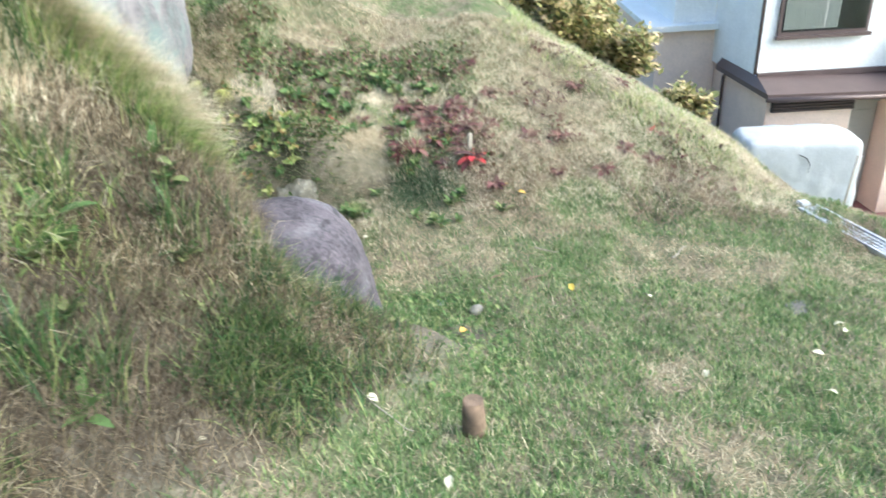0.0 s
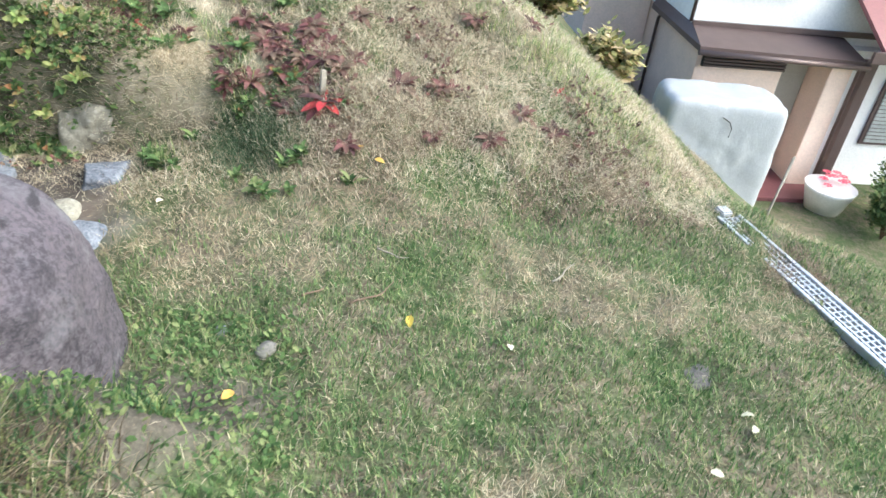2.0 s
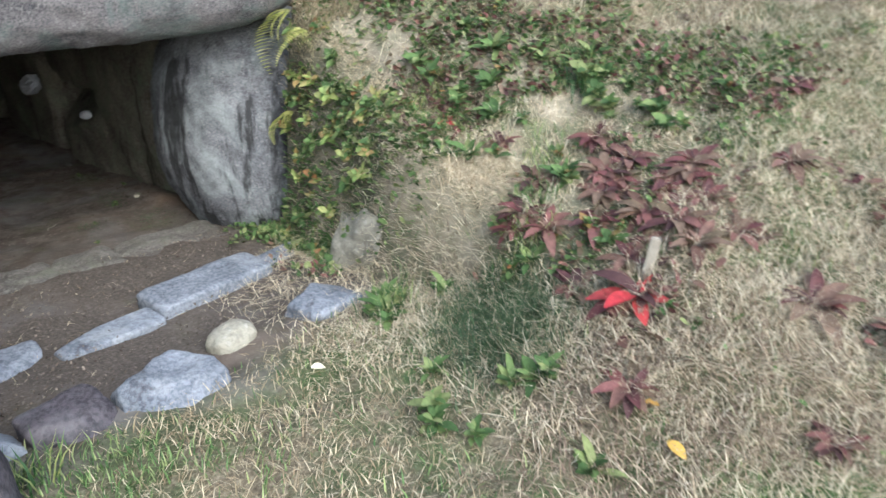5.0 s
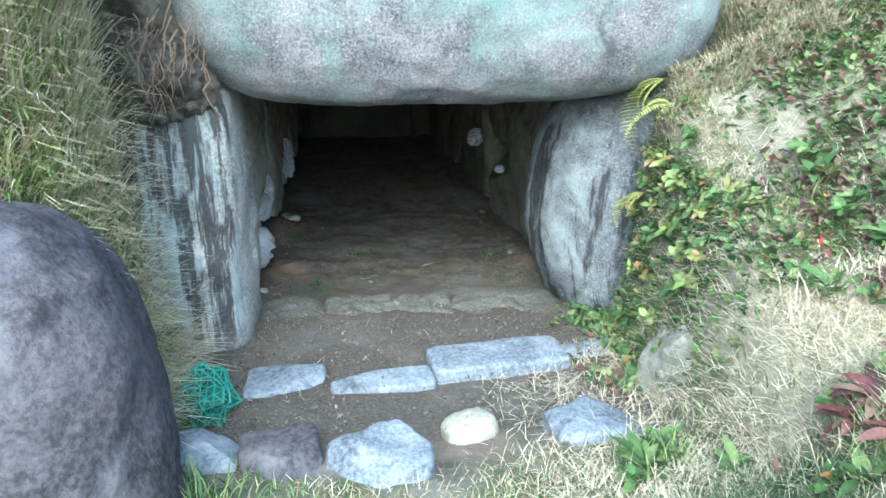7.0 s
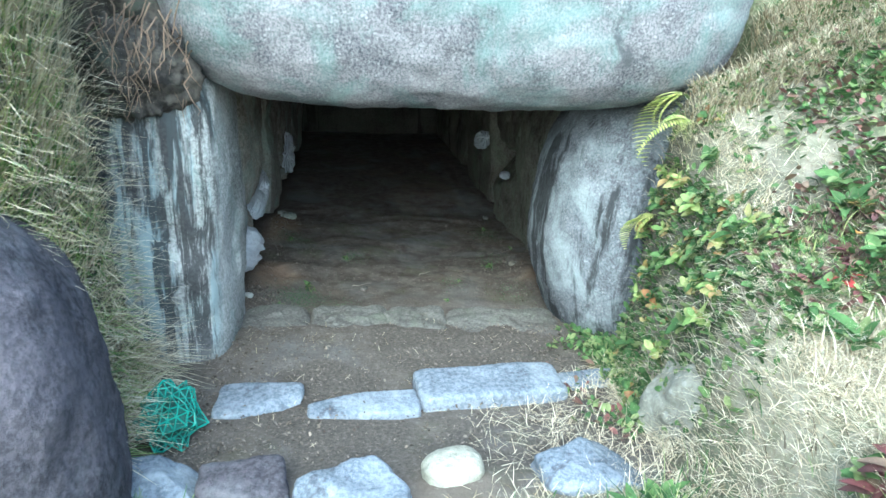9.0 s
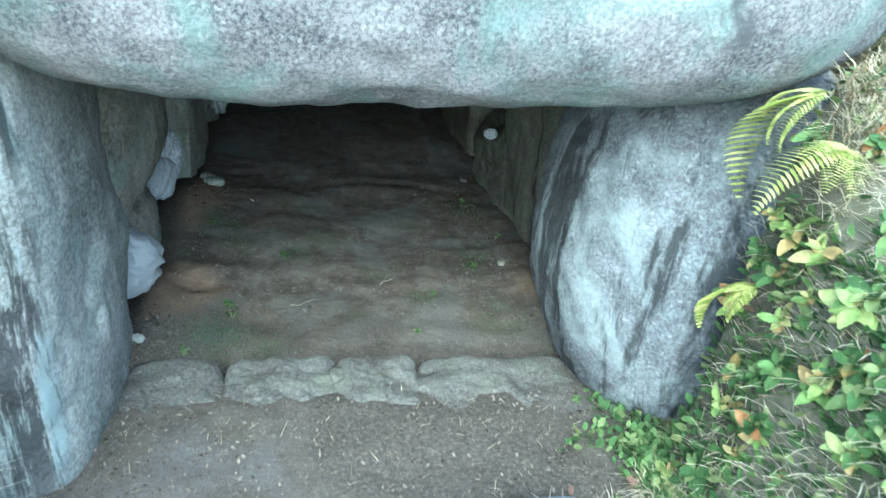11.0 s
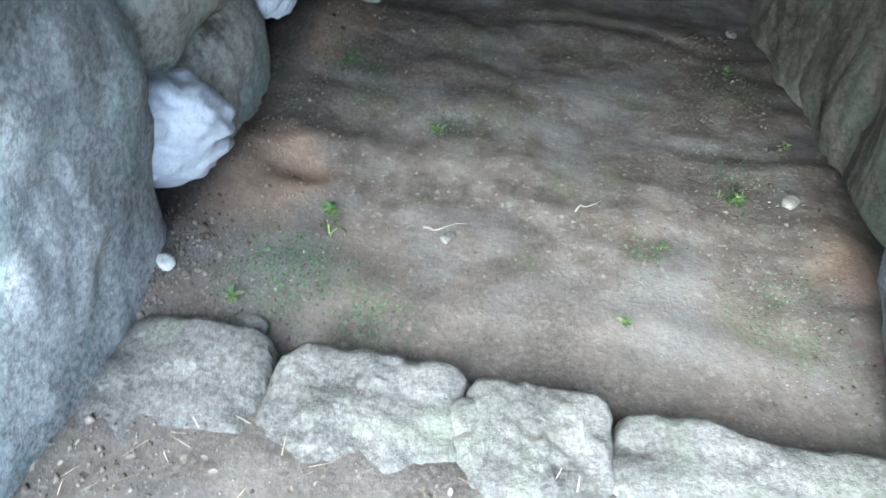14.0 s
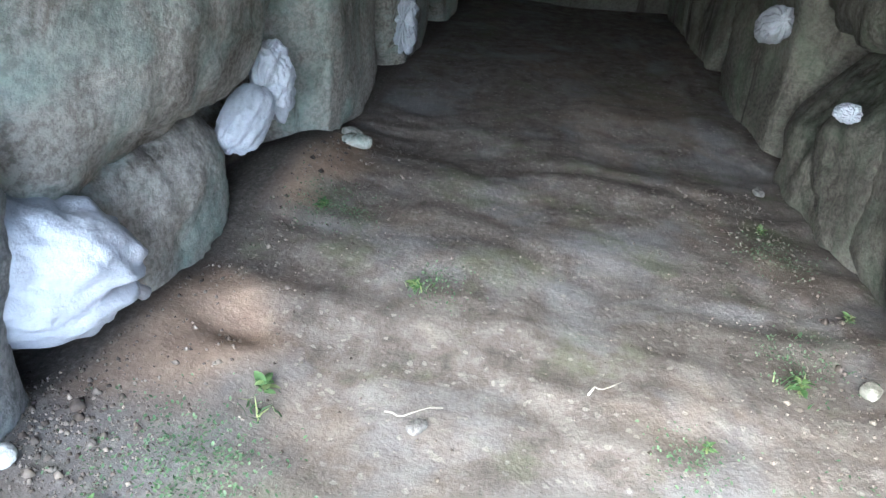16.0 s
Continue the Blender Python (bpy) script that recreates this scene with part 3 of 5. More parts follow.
at.data.foreach_set("value", (ss(0.36, 0.44, co[:, 0] + 0.04 * fbm(co[:, 1] * 5, co[:, 2] * 5, 0 * co[:, 0], 2, 7)) * ss(-0.75, -0.2, co[:, 2])).astype(np.float32))
stone("jamb_stone", (-2.47, 5.43, 0.22), (0.62, 0.47, 0.70), JAMB, "rounded upright granite jamb with white and black runs", (-4, 0, 4), "jamb", "entrance jambs", boxy=2.35, detail=56, lump=0.035, grain=0.012, seed=8)
stone("boulder", (-0.76, 3.02, 0.17), (0.46, 0.44, 0.56), BOULDER, "dark purplish boulder set into the grass bank", (9, -7, 12), "boulder", boxy=3.0, detail=60, lump=0.045, grain=0.012, seed=11, cuts=0)
# walls of the passage
WALL = [
    (-3.48, 3.08, 0.56, 0.70, 0.40, 0.64, 21, "left"), (-3.40, 3.15, -0.28, 0.44, 0.27, 0.27, 22, "left"), (-4.75, 3.1, 0.3, 0.62, 0.32, 0.9, 23, "left"),
    (-6.0, 3.1, 0.25, 0.68, 0.32, 0.9, 24, "left"), (-7.4, 3.1, 0.25, 0.8, 0.32, 0.9, 25, "left"),
    (-3.62, 5.56, 0.40, 0.55, 0.36, 0.9, 31, "right"), (-4.45, 5.52, -0.2, 0.5, 0.3, 0.36, 32, "right"), (-4.5, 5.57, 0.62, 0.6, 0.36, 0.5, 33, "right"),
    (-5.6, 5.55, 0.25, 0.66, 0.34, 0.9, 34, "right"), (-7.0, 5.55, 0.25, 0.8, 0.34, 0.9, 35, "right"), (-8.3, 5.5, 0.25, 0.7, 0.34, 0.9, 36, "right"),
]
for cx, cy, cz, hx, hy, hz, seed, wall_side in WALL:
    # right-hand stones take the darker colour, part olive stone, part painted shade
    stone("wall_stone", (cx, cy, cz), (hx, hy, hz), WALLSHADE if wall_side == "right" else WALLSTONE, "rough brown-grey chamber wall stone with greenish stain", (0, random.uniform(-4, 4), random.uniform(-3, 3)), "wall stone", "chamber wall stones", boxy={21: 4.2, 22: 2.8}.get(seed, 7), detail=40, lump=0.05 if seed < 23 else 0.08, grain=0.02, seed=seed, cuts=0 if seed < 23 else 2, freq=2.0)
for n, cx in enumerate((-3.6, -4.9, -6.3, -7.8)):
    stone("roof_stone", (cx, 4.3, 1.35), (0.72, 1.3, 0.40), WALLSHADE, "broad capstone over the passage, roof shade in its colour", (0, 0, 0), "capstone", "chamber capstones", boxy=5, detail=20, lump=0.05, seed=40 + n)
stone("end_stone", (-8.9, 4.3, 0.3), (0.35, 1.4, 1.0), ENDSTONE, "slab closing the end of the chamber, painted dark for shade", (0, 0, 0), "wall stone", boxy=6, detail=20, lump=0.05, seed=50)


def mound_top():
    """Earth over the capstones, closing the mound above the passage."""
    xs, ys = np.linspace(-9.6, -2.55, 60), np.linspace(2.0, 7.2, 50)
    gx, gy = np.meshgrid(xs, ys, indexing="ij")
    x, y = gx.ravel(), gy.ravel()
    z = 2.0 + 0.25 * np.cos((y - 4.4) * 0.7) + 0.05 * fbm(x * 1.5, y * 1.5, 0 * x, 3, 6) - 0.5 * ss(-3.1, -2.55, x) - 0.9 * ss(5.6, 7.2, y) - 0.8 * ss(2.6, 2.0, y)
    i = np.arange(len(x)).reshape(60, 50)
    quads = np.stack([i[:-1, :-1], i[1:, :-1], i[1:, 1:], i[:-1, 1:]], -1).reshape(-1, 4)
    low = np.stack([x, y, z - 0.35], 1)
    me = mesh_np("mound_top", np.concatenate([np.stack([x, y, z], 1), low]), [quads, quads[:, ::-1] + len(x)], EARTH)
    return tagged(new("mound_top", me), "earth of the mound over the chamber", "mound", kind="structure")


mound_top()
# unseen earth block, added to stop daylight leaking in round the end slab
tagged(part("unseen_wall_back", boxed(-9.75, -9.35, 1.2, 7.4, -1.2, 2.1, 0.02), EARTH), "unseen earth block keeping daylight out behind the chamber", "wall", kind="structure")

# rows of stones across the forecourt and the entrance
for cx, cy, cz, hx, hy, hz, seed in ((-2.335, 3.58, -0.36, 0.17, 0.265, 0.115, 61), (-2.345, 4.02, -0.358, 0.155, 0.195, 0.115, 62), (-2.315, 4.345, -0.358, 0.165, 0.15, 0.115, 63), (-2.27, 4.76, -0.358, 0.17, 0.285, 0.115, 64)):
    stone("sill_stone", (cx, cy, cz), (hx, hy, hz), PALESTONE, "pale flat sill stone across the entrance", (0, 0, random.uniform(-4, 4)), "sill stone", "entrance sill", boxy=6.5, detail=34, lump=0.10, grain=0.014, seed=seed, cuts=1, freq=2.2)
for cx, cy, cz, hx, hy, hz, seed in ((-1.50, 3.70, -0.215, 0.11, 0.15, 0.06, 71), (-1.49, 4.07, -0.215, 0.11, 0.20, 0.06, 72), (-1.55, 4.55, -0.20, 0.11, 0.28, 0.07, 73), (-1.60, 4.95, -0.22, 0.05, 0.13, 0.06, 74)):
    stone("step_stone", (cx, cy, cz), (hx, hy, hz), BLUESTONE, "blue-grey edging stone set flush in trodden earth", (0, 0, random.uniform(-5, 5)), "edging stone", "second row of stones", boxy=12, detail=22, lump=0.05, seed=seed, cuts=2)
for cx, cy, cz, hx, hy, hz, seed, mat, label in (
    (-0.97, 3.48, -0.135, 0.10, 0.12, 0.075, 81, BLUESTONE, "grey edging stone half sunk in grass"),
    (-0.92, 3.73, -0.13, 0.12, 0.12, 0.075, 82, BOULDER, "purplish edging stone half sunk in grass"),
    (-0.89, 4.03, -0.125, 0.16, 0.16, 0.08, 83, BLUESTONE, "blue-grey veined stone half sunk in grass"),
    (-1.00, 4.33, -0.115, 0.07, 0.095, 0.06, 84, ROUNDSTONE, "buff rounded cobble beside the path"),
    (-0.95, 4.73, -0.125, 0.12, 0.16, 0.08, 85, BLUESTONE, "blue-grey angular stone beside the bank")):
    stone("edging_stone", (cx, cy, cz), (hx, hy, hz), mat, label, (0, 0, random.uniform(-12, 12)), "edging stone", "front row of stones", boxy=2.6 if mat is ROUNDSTONE else 9, detail=22, lump=0.07, seed=seed, cuts=0 if mat is ROUNDSTONE else 4)
stone("bank_stone", (-1.14, 5.17, -0.03), (0.19, 0.14, 0.18), ROUNDSTONE, "pale rough stone at the foot of the bank", (0, 0, 14), "stone", boxy=4.5, detail=18, lump=0.12, seed=91, cuts=4)
stone("flat_stone", (1.93, 3.28, -0.10), (0.13, 0.08, 0.04), PALESTONE, "small pale stone bedded in the lawn", (0, 0, 20), "stone", boxy=2.6, detail=12, lump=0.1, seed=92)


# ---- sacks, net and clutter of the chamber ----
def sack(place, half, turn, label, seed, neck=True):
    """A filled woven sack: sagging body with folds, and a gathered neck."""
    rng = np.random.default_rng(seed)
    thing = tagged(new("sandbag"), label, "sandbag", "sacks in the chamber")
    thing.matrix_world = pose(*place, *turn)
    me = stone_mesh("body", half, SACK, boxy=2.5, detail=34, lump=0.05, grain=0.004, seed=seed)
    co = np.empty(len(me.vertices) * 3)
    me.vertices.foreach_get("co", co)
    co = co.reshape(-1, 3)
    u = co / np.array(half)
    gather = ss(-0.1, 1.0, u[:, 0])
    fold = (0.03 if neck else 0.06) * half[2] * np.sin(np.arctan2(u[:, 2], u[:, 1]) * 9 + 2.5 * fbm(u[:, 0] * 2, u[:, 1] * 2, u[:, 2] * 2, 2, seed)) * (0.35 + gather)
    crease = 0.10 * half[2] * np.abs(fbm(u[:, 0] * 2.3 + u[:, 2] * 1.4, u[:, 1] * 1.6, u[:, 2] * 3.4 - u[:, 0], 3, seed + 3)) + 0.10 * half[2] * np.abs(fbm(u[:, 0] * 1.1 + 4, u[:, 1] * 1.1, u[:, 2] * 2.6, 2, seed + 7))
    away = u / (np.linalg.norm(u, axis=1, keepdims=True) + 1e-6)
    co = co + away * (fold - crease)[:, None]
    me.vertices.foreach_set("co", co.ravel())
    me.update()
    add_mesh("body", me, thing)
    if neck:
        bm = tube([(half[0] * 0.93, 0, -half[2] * 0.25), (half[0] * 1.06, 0, -half[2] * 0.3), (half[0] * 1.2, 0.004, -half[2] * 0.42)], [0.02, 0.010, 0.017], 10)
        part("neck", bm, SACK, thing, "gathered sack neck")
        bm = tube([(half[0] * 1.03, 0, -half[2] * 0.285), (half[0] * 1.09, 0, -half[2] * 0.31)], [0.013, 0.013], 10)
        part("tie", bm, ALUMINIUM, thing, "wire tie")
    return thing


sack((-2.89, 3.365, -0.085), (0.24, 0.155, 0.145), (0, 24, 150), "white woven sandbag slumped behind the jamb", 1)
sack((-4.02, 3.40, -0.07), (0.08, 0.07, 0.14), (0, 14, 0), "crumpled white sack wedged between wall stones", 2, False)
sack((-3.83, 3.39, -0.13), (0.13, 0.07, 0.065), (0, 24, 0), "limp white sack end hanging between wall stones", 3, False)
sack((-5.75, 3.44, -0.20), (0.09, 0.07, 0.20), (0, 10, 0), "narrow white sack stuffed beside a wall stone", 4, False)
sack((-5.35, 5.19, 0.03), (0.14, 0.07, 0.08), (0, -20, 0), "small white sack stuffed between wall stones", 5, False)
sack((-4.22, 5.16, -0.01), (0.035, 0.04, 0.03), (0, 0, 0), "scrap of white sack in a wall joint", 6, False)


def netting():
    thing = tagged(new("green_net"), "bundled green plastic net beside the jamb", "net")
    thing.matrix_world = pose(-1.29, 3.45, -0.09)
    bm = bmesh.new()
    bmesh.ops.create_icosphere(bm, subdivisions=3, radius=1)
    for v in bm.verts:
        v.co = Vector((v.co.x * 0.12, v.co.y * 0.09, v.co.z * 0.11)) * (0.95 + 0.5 * noise.noise(v.co * 2.3) + 0.22 * noise.noise(v.co * 6.1))
    core = bm.copy()
    bmesh.ops.scale(core, vec=(0.9, 0.9, 0.9), verts=core.verts)
    bmesh.ops.wireframe(bm, faces=bm.faces, thickness=0.005, use_even_offset=True, use_replace=True)
    part("net", bm, NETTING, thing)
    part("net_core", core, NETCORE, thing, "dark green bundled net")


netting()


def pebble(name, x, y, size, mat, label, seed, group=""):
    z = float(ground_z(x, y))
    return stone(name, (x, y, z + size * 0.25), (size, size * 0.7, size * 0.5), mat, label, (0, 0, seed * 47 % 360), "pebble", group, boxy=2.5, detail=8, lump=0.15, seed=seed)


WHITE = granite("white_pebble", (0.48, 0.47, 0.44), (0.34, 0.33, 0.31), (0.5, 0.5, 0.44), 0.1, (0.3, 0.28, 0.24), 0.1, False)
pebble("pebble", -2.65, 3.505, 0.026, WHITE, "white pebble on the chamber floor", 1)
pebble("pebble", -2.56, 3.72, 0.04, PALESTONE, "flat grey pebble behind the sill", 2)
pebble("pebble", -2.98, 4.10, 0.022, PALESTONE, "small buff pebble on bare earth", 3)
pebble("pebble", -4.64, 5.12, 0.03, PALESTONE, "pale pebble by the chamber wall", 4)
pebble("pebble", -4.55, 3.5, 0.05, WALLSTONE, "brown clod at the foot of the wall", 5)
pebble("pebble", -4.45, 3.55, 0.06, WALLSTONE, "ochre clod under the wall stones", 6)
pebble("pebble", -3.30, 5.04, 0.028, ROUNDSTONE, "sandy clod by the jamb", 7)
pebble("pebble", -2.36, 4.22, 0.05, PALESTONE, "pale broken stone on the sill", 8)
pebble("lawn_pebble", 0.18, 3.22, 0.045, PALESTONE, "pale stone lying in the lawn", 9)
pebble("lawn_pebble", -0.01, 3.35, 0.03, BLUESTONE, "small grey stone lying in the lawn", 10)
pebble("lawn_pebble", -0.51, 1.93, 0.035, PALESTONE, "pale stone in the bank grass", 11)
rng = np.random.default_rng(77)
# crumbs of earth and gravel over the bare floor
n = 26000
gx = np.concatenate([rng.uniform(-2.3, -1.1, n // 2), rng.uniform(-4.6, -2.5, n // 2 - n // 10), rng.normal(-2.68, 0.12, n // 10)])
gy = np.concatenate([rng.uniform(3.45, 5.1, n - n // 10), rng.normal(3.62, 0.16, n // 10)])
k = rng.uniform(0, 1, n) < 0.10 + 0.9 * np.minimum(1, np.abs(gy - 4.3) / 0.85) ** 3
gx, gy = gx[k], gy[k]
n = len(gx)
size = (rng.gamma(1.2, 0.0013, n) + 0.0011) * (0.75 + 0.45 * (np.abs(gy - 4.3) / 0.85) ** 2)
octa = np.array([(1, 0, 0), (-1, 0, 0), (0, 1, 0), (0, -1, 0), (0, 0, 1), (0, 0, -1)], float)
tri = np.array([(0, 2, 4), (2, 1, 4), (1, 3, 4), (3, 0, 4), (2, 0, 5), (1, 2, 5), (3, 1, 5), (0, 3, 5)])
v = octa[None] * size[:, None, None] * rng.uniform(0.6, 1.3, (n, 6, 1)) + np.stack([gx, gy, ground_z(gx, gy) + size * 0.3], 1)[:, None]
CRUMB = leafy("earth_crumbs", [(0.05, 0.04, 0.033), (0.08, 0.066, 0.055), (0.11, 0.093, 0.078), (0.15, 0.128, 0.108)], 0.95, 0.1, 0.0)
tagged(new("gravel", mesh_np("gravel", v.reshape(-1, 3), [(tri[None] + 6 * np.arange(n)[:, None, None]).reshape(-1, 3)], CRUMB)), "loose crumbs of earth and grit on the bare floor", "gravel", kind="stuff")

# ---- plants ----
def leaf_mesh(name, length, width, curl, mat, rows=6, wave=0.0, seed=0):
    """One leaf along +y: midrib, two folded halves, curling down to its tip."""
    s = np.linspace(0, 1, rows + 1)
    w = width / 2 * np.sin(np.pi * np.clip(s * 0.93 + 0.05, 0, 1)) ** 0.75
    ang = curl * s
    y = np.concatenate([[0], np.cumsum(np.cos((ang[1:] + ang[:-1]) / 2))]) * length / rows
    z = -np.concatenate([[0], np.cumsum(np.sin((ang[1:] + ang[:-1]) / 2))]) * length / rows
    rip = wave * width * np.sin(s * 19 + seed)
    left = np.stack([-w, y, z + w * 0.35 + rip], 1)
    mid = np.stack([0 * w, y, z], 1)
    right = np.stack([w, y, z + w * 0.35 - rip], 1)
    v = np.stack([left, mid, right], 1).reshape(-1, 3)
    i = np.arange(rows)[:, None] * 3
    q = np.concatenate([i + np.array([[0, 1, 4, 3]]), i + np.array([[1, 2, 5, 4]])])
    return mesh_np(name, v, [q], mat)


def rosette(name, label, category, group, leaves, count, seed, up=(4, 48), stem=None):
    """A plant of separate leaves round one root; leaves: meshes to choose from."""
    r = random.Random(seed)
    plant = tagged(new(name), label, category, group)
    for k in range(count):
        ob = add_mesh("leaf", leaves[k % len(leaves)], plant)
        s = r.uniform(0.4, 1.2)
        ob.matrix_local = pose(r.uniform(-0.012, 0.012), r.uniform(-0.012, 0.012), 0.008 + (0.05 * k / count if stem else 0), r.uniform(*up), r.uniform(-15, 15), k * 137.5 + r.uniform(-25, 25)) @ Matrix.Diagonal((s, s, s, 1))
    return plant


def planted(proto, x, y, scale=1.0, turn=0.0, tilt=14):
    z = float(ground_z(x, y))
    return copy_thing(proto, pose(x, y, z, tilt, 0, 0) @ pose(0, 0, 0, 0, 0, turn) @ Matrix.Diagonal((scale, scale, scale, 1)))


dark_a = leaf_mesh("dock_leaf", 0.15, 0.044, 0.9, DOCK, wave=0.05)
dark_b = leaf_mesh("dock_leaf", 0.12, 0.038, 1.2, DOCK, wave=0.06, seed=2)
red_a = leaf_mesh("red_dock_leaf", 0.15, 0.05, 0.5, SCARLET, wave=0.03)
weed_a = leaf_mesh("weed_leaf", 0.075, 0.036, 0.5, WEED, wave=0.04)
weed_b = leaf_mesh("weed_leaf", 0.10, 0.026, 0.9, WEED, wave=0.04, seed=3)
weed_c = leaf_mesh("weed_leaf", 0.05, 0.034, 0.4, WEED)
AMBER = leafy("amber_leaf", [(0.20, 0.15, 0.05), (0.22, 0.10, 0.045), (0.12, 0.13, 0.05)], 0.6)
PALEWEED = leafy("pale_weed_leaf", [(0.13, 0.19, 0.06), (0.22, 0.28, 0.09), (0.32, 0.34, 0.14), (0.30, 0.22, 0.10)], 0.6, 0.2)
pale_a = leaf_mesh("pale_weed_leaf", 0.07, 0.034, 0.6, PALEWEED, wave=0.04)
pale_b = leaf_mesh("pale_weed_leaf", 0.05, 0.03, 0.4, PALEWEED, seed=4)
amber = leaf_mesh("amber_leaf", 0.055, 0.032, 0.5, AMBER)


def settle(plant, x, y, tilt=14):
    plant.matrix_world = pose(x, y, float(ground_z(x, y)), tilt, 0, 0)
    return plant


scarlet = settle(rosette("dock_plant", "dock plant with scarlet and dark red leaves", "dock plant", "dock plants on the slope", [dark_a, red_a, dark_b, dark_a, red_a, dark_b], 22, 4), 0.24, 4.98)
dock = settle(rosette("dock_plant", "dock plant with purplish brown leaves", "dock plant", "dock plants on the slope", [dark_a, dark_b], 30, 5), 0.09, 5.46)
for n, (x, y, s) in enumerate(((0.65, 5.18, 1.0), (0.90, 5.18, 0.85), (1.14, 5.87, 0.9), (1.53, 5.98, 0.8), (1.18, 4.87, 0.8), (1.37, 5.07, 0.8), (1.56, 4.97, 0.8), (0.85, 4.83, 0.6), (0.38, 4.70, 0.8), (0.22, 6.08, 0.8), (0.38, 5.69, 0.8), (1.76, 5.37, 0.7), (-0.94, 5.42, 0.7), (-0.30, 5.59, 0.9), (0.20, 5.28, 0.85), (-0.06, 5.20, 0.8), (0.02, 4.98, 0.8), (-0.62, 5.40, 0.7), (2.0, 5.0, 0.6), (-0.1, 5.5, 0.8), (0.3, 5.2, 0.8), (-0.35, 5.3, 0.7))):
    planted(dock, x, y, s * 0.95, n * 71)
planted(scarlet, -0.9, 5.36, 0.55, 40)
planted(scarlet, 1.62, 5.32, 0.45, 140)
broad = settle(rosette("broadleaf_weed", "leafy bright green weed on the bank", "weed", "green weeds", [weed_a, weed_b, weed_a], 16, 6, (20, 70)), -1.12, 5.50)
low = settle(rosette("broadleaf_weed", "low green weed with round leaves", "weed", "green weeds", [weed_c, weed_c, weed_a], 18, 7, (10, 60), True), -1.24, 5.05, 40)
mixed = settle(rosette("broadleaf_weed", "trailing weed with green and amber leaves", "weed", "green weeds", [weed_c, weed_a, amber, weed_c], 16, 8, (5, 60), True), -1.36, 5.09, 50)
for n, (x, y, s, tilt) in enumerate(((-0.51, 5.82, 1.3, 20), (-0.63, 4.74, 1.1, 5), (-0.72, 5.49, 1.2, 20), (-0.01, 4.36, 0.9, 5), (0.11, 4.66, 1.0, 8), (0.41, 4.48, 0.8, 5), (-0.40, 5.75, 1.2, 20), (-0.27, 5.34, 1.1, 20), (-1.13, 5.24, 0.9, 40), (-1.2, 5.53, 1.1, 30), (-0.69, 5.29, 1.0, 25), (-0.85, 5.6, 1.1, 25), (-0.39, 5.11, 0.9, 20), (-0.75, 4.86, 0.9, 5), (-0.5, 4.95, 0.9, 10), (-1.45, 5.25, 0.9, 40), (-0.95, 5.75, 1.2, 25), (-0.2, 5.05, 0.9, 15), (-0.15, 5.75, 1.0, 20))):
    planted(broad if n % 3 else low, x, y, s, n * 83, tilt)
pale = settle(rosette("broadleaf_weed", "pale yellow-green weed on the cut edge of the bank", "weed", "green weeds", [pale_a, pale_b, pale_b], 15, 9, (10, 65), True), -1.42, 5.20, 45)
wild = random.Random(31)
for n in range(54):
    planted((broad, low, mixed)[n % 3], wild.uniform(-1.35, 0.05), wild.uniform(5.12, 6.0), wild.uniform(0.45, 0.95), n * 49, 20)
for n in range(17):
    planted(dock, wild.gauss(0.08, 0.2), wild.gauss(5.38, 0.13), wild.uniform(0.45, 0.85), n * 97, 18)
for n in range(10):
    planted(mixed if n % 2 else dock, wild.uniform(-0.35, 0.25), wild.uniform(5.0, 5.25), wild.uniform(0.5, 0.8), n * 61, 18)
for n, (x, y, s) in enumerate(((0.14, 4.67, 0.8), (0.05, 4.62, 0.8), (-0.06, 4.42, 1.0), (-0.64, 4.77, 1.1), (-0.55, 4.70, 0.8), (-0.68, 4.88, 0.8), (0.1, 4.4, 0.7), (-0.2, 4.55, 0.7))):
    planted((low, broad)[n % 2], x, y, s, n * 47, 6)
for n, (x, y, s) in enumerate(((-1.57, 5.10, 0.9), (-1.30, 5.07, 1.0), (-1.19, 5.10, 0.9), (-1.45, 5.10, 1.0), (-1.62, 5.14, 1.0), (-1.52, 5.16, 0.9), (-1.40, 5.18, 0.8), (-1.25, 5.14, 0.9), (-1.66, 5.20, 0.9), (-1.35, 5.03, 0.8), (-1.60, 5.05, 0.8))):
    planted((mixed, low, mixed)[n % 3], x, y, s, n * 67, 55)
for n, (x, y, s) in enumerate(((-2.62, 3.66, 0.35), (-3.0, 3.78, 0.5), (-3.47, 3.99, 0.4), (-3.85, 3.62, 0.45), (-3.30, 4.90, 0.45), (-3.05, 4.66, 0.25), (-4.2, 5.02, 0.4), (-3.62, 5.1, 0.35), (-2.75, 4.55, 0.3), (-2.22, 3.50, 0.4), (-2.15, 5.0, 0.3))):
    planted(low, x, y, s, n * 59, 0)

for n in range(60):
    x = wild.uniform(-1.86, -1.1)
    planted((pale, low, pale, mixed)[n % 4], x, wild.uniform(5.12, 5.22) + (wild.uniform(0, 0.16) if n % 3 == 0 else 0), wild.uniform(0.45, 0.9), n * 71, 45)
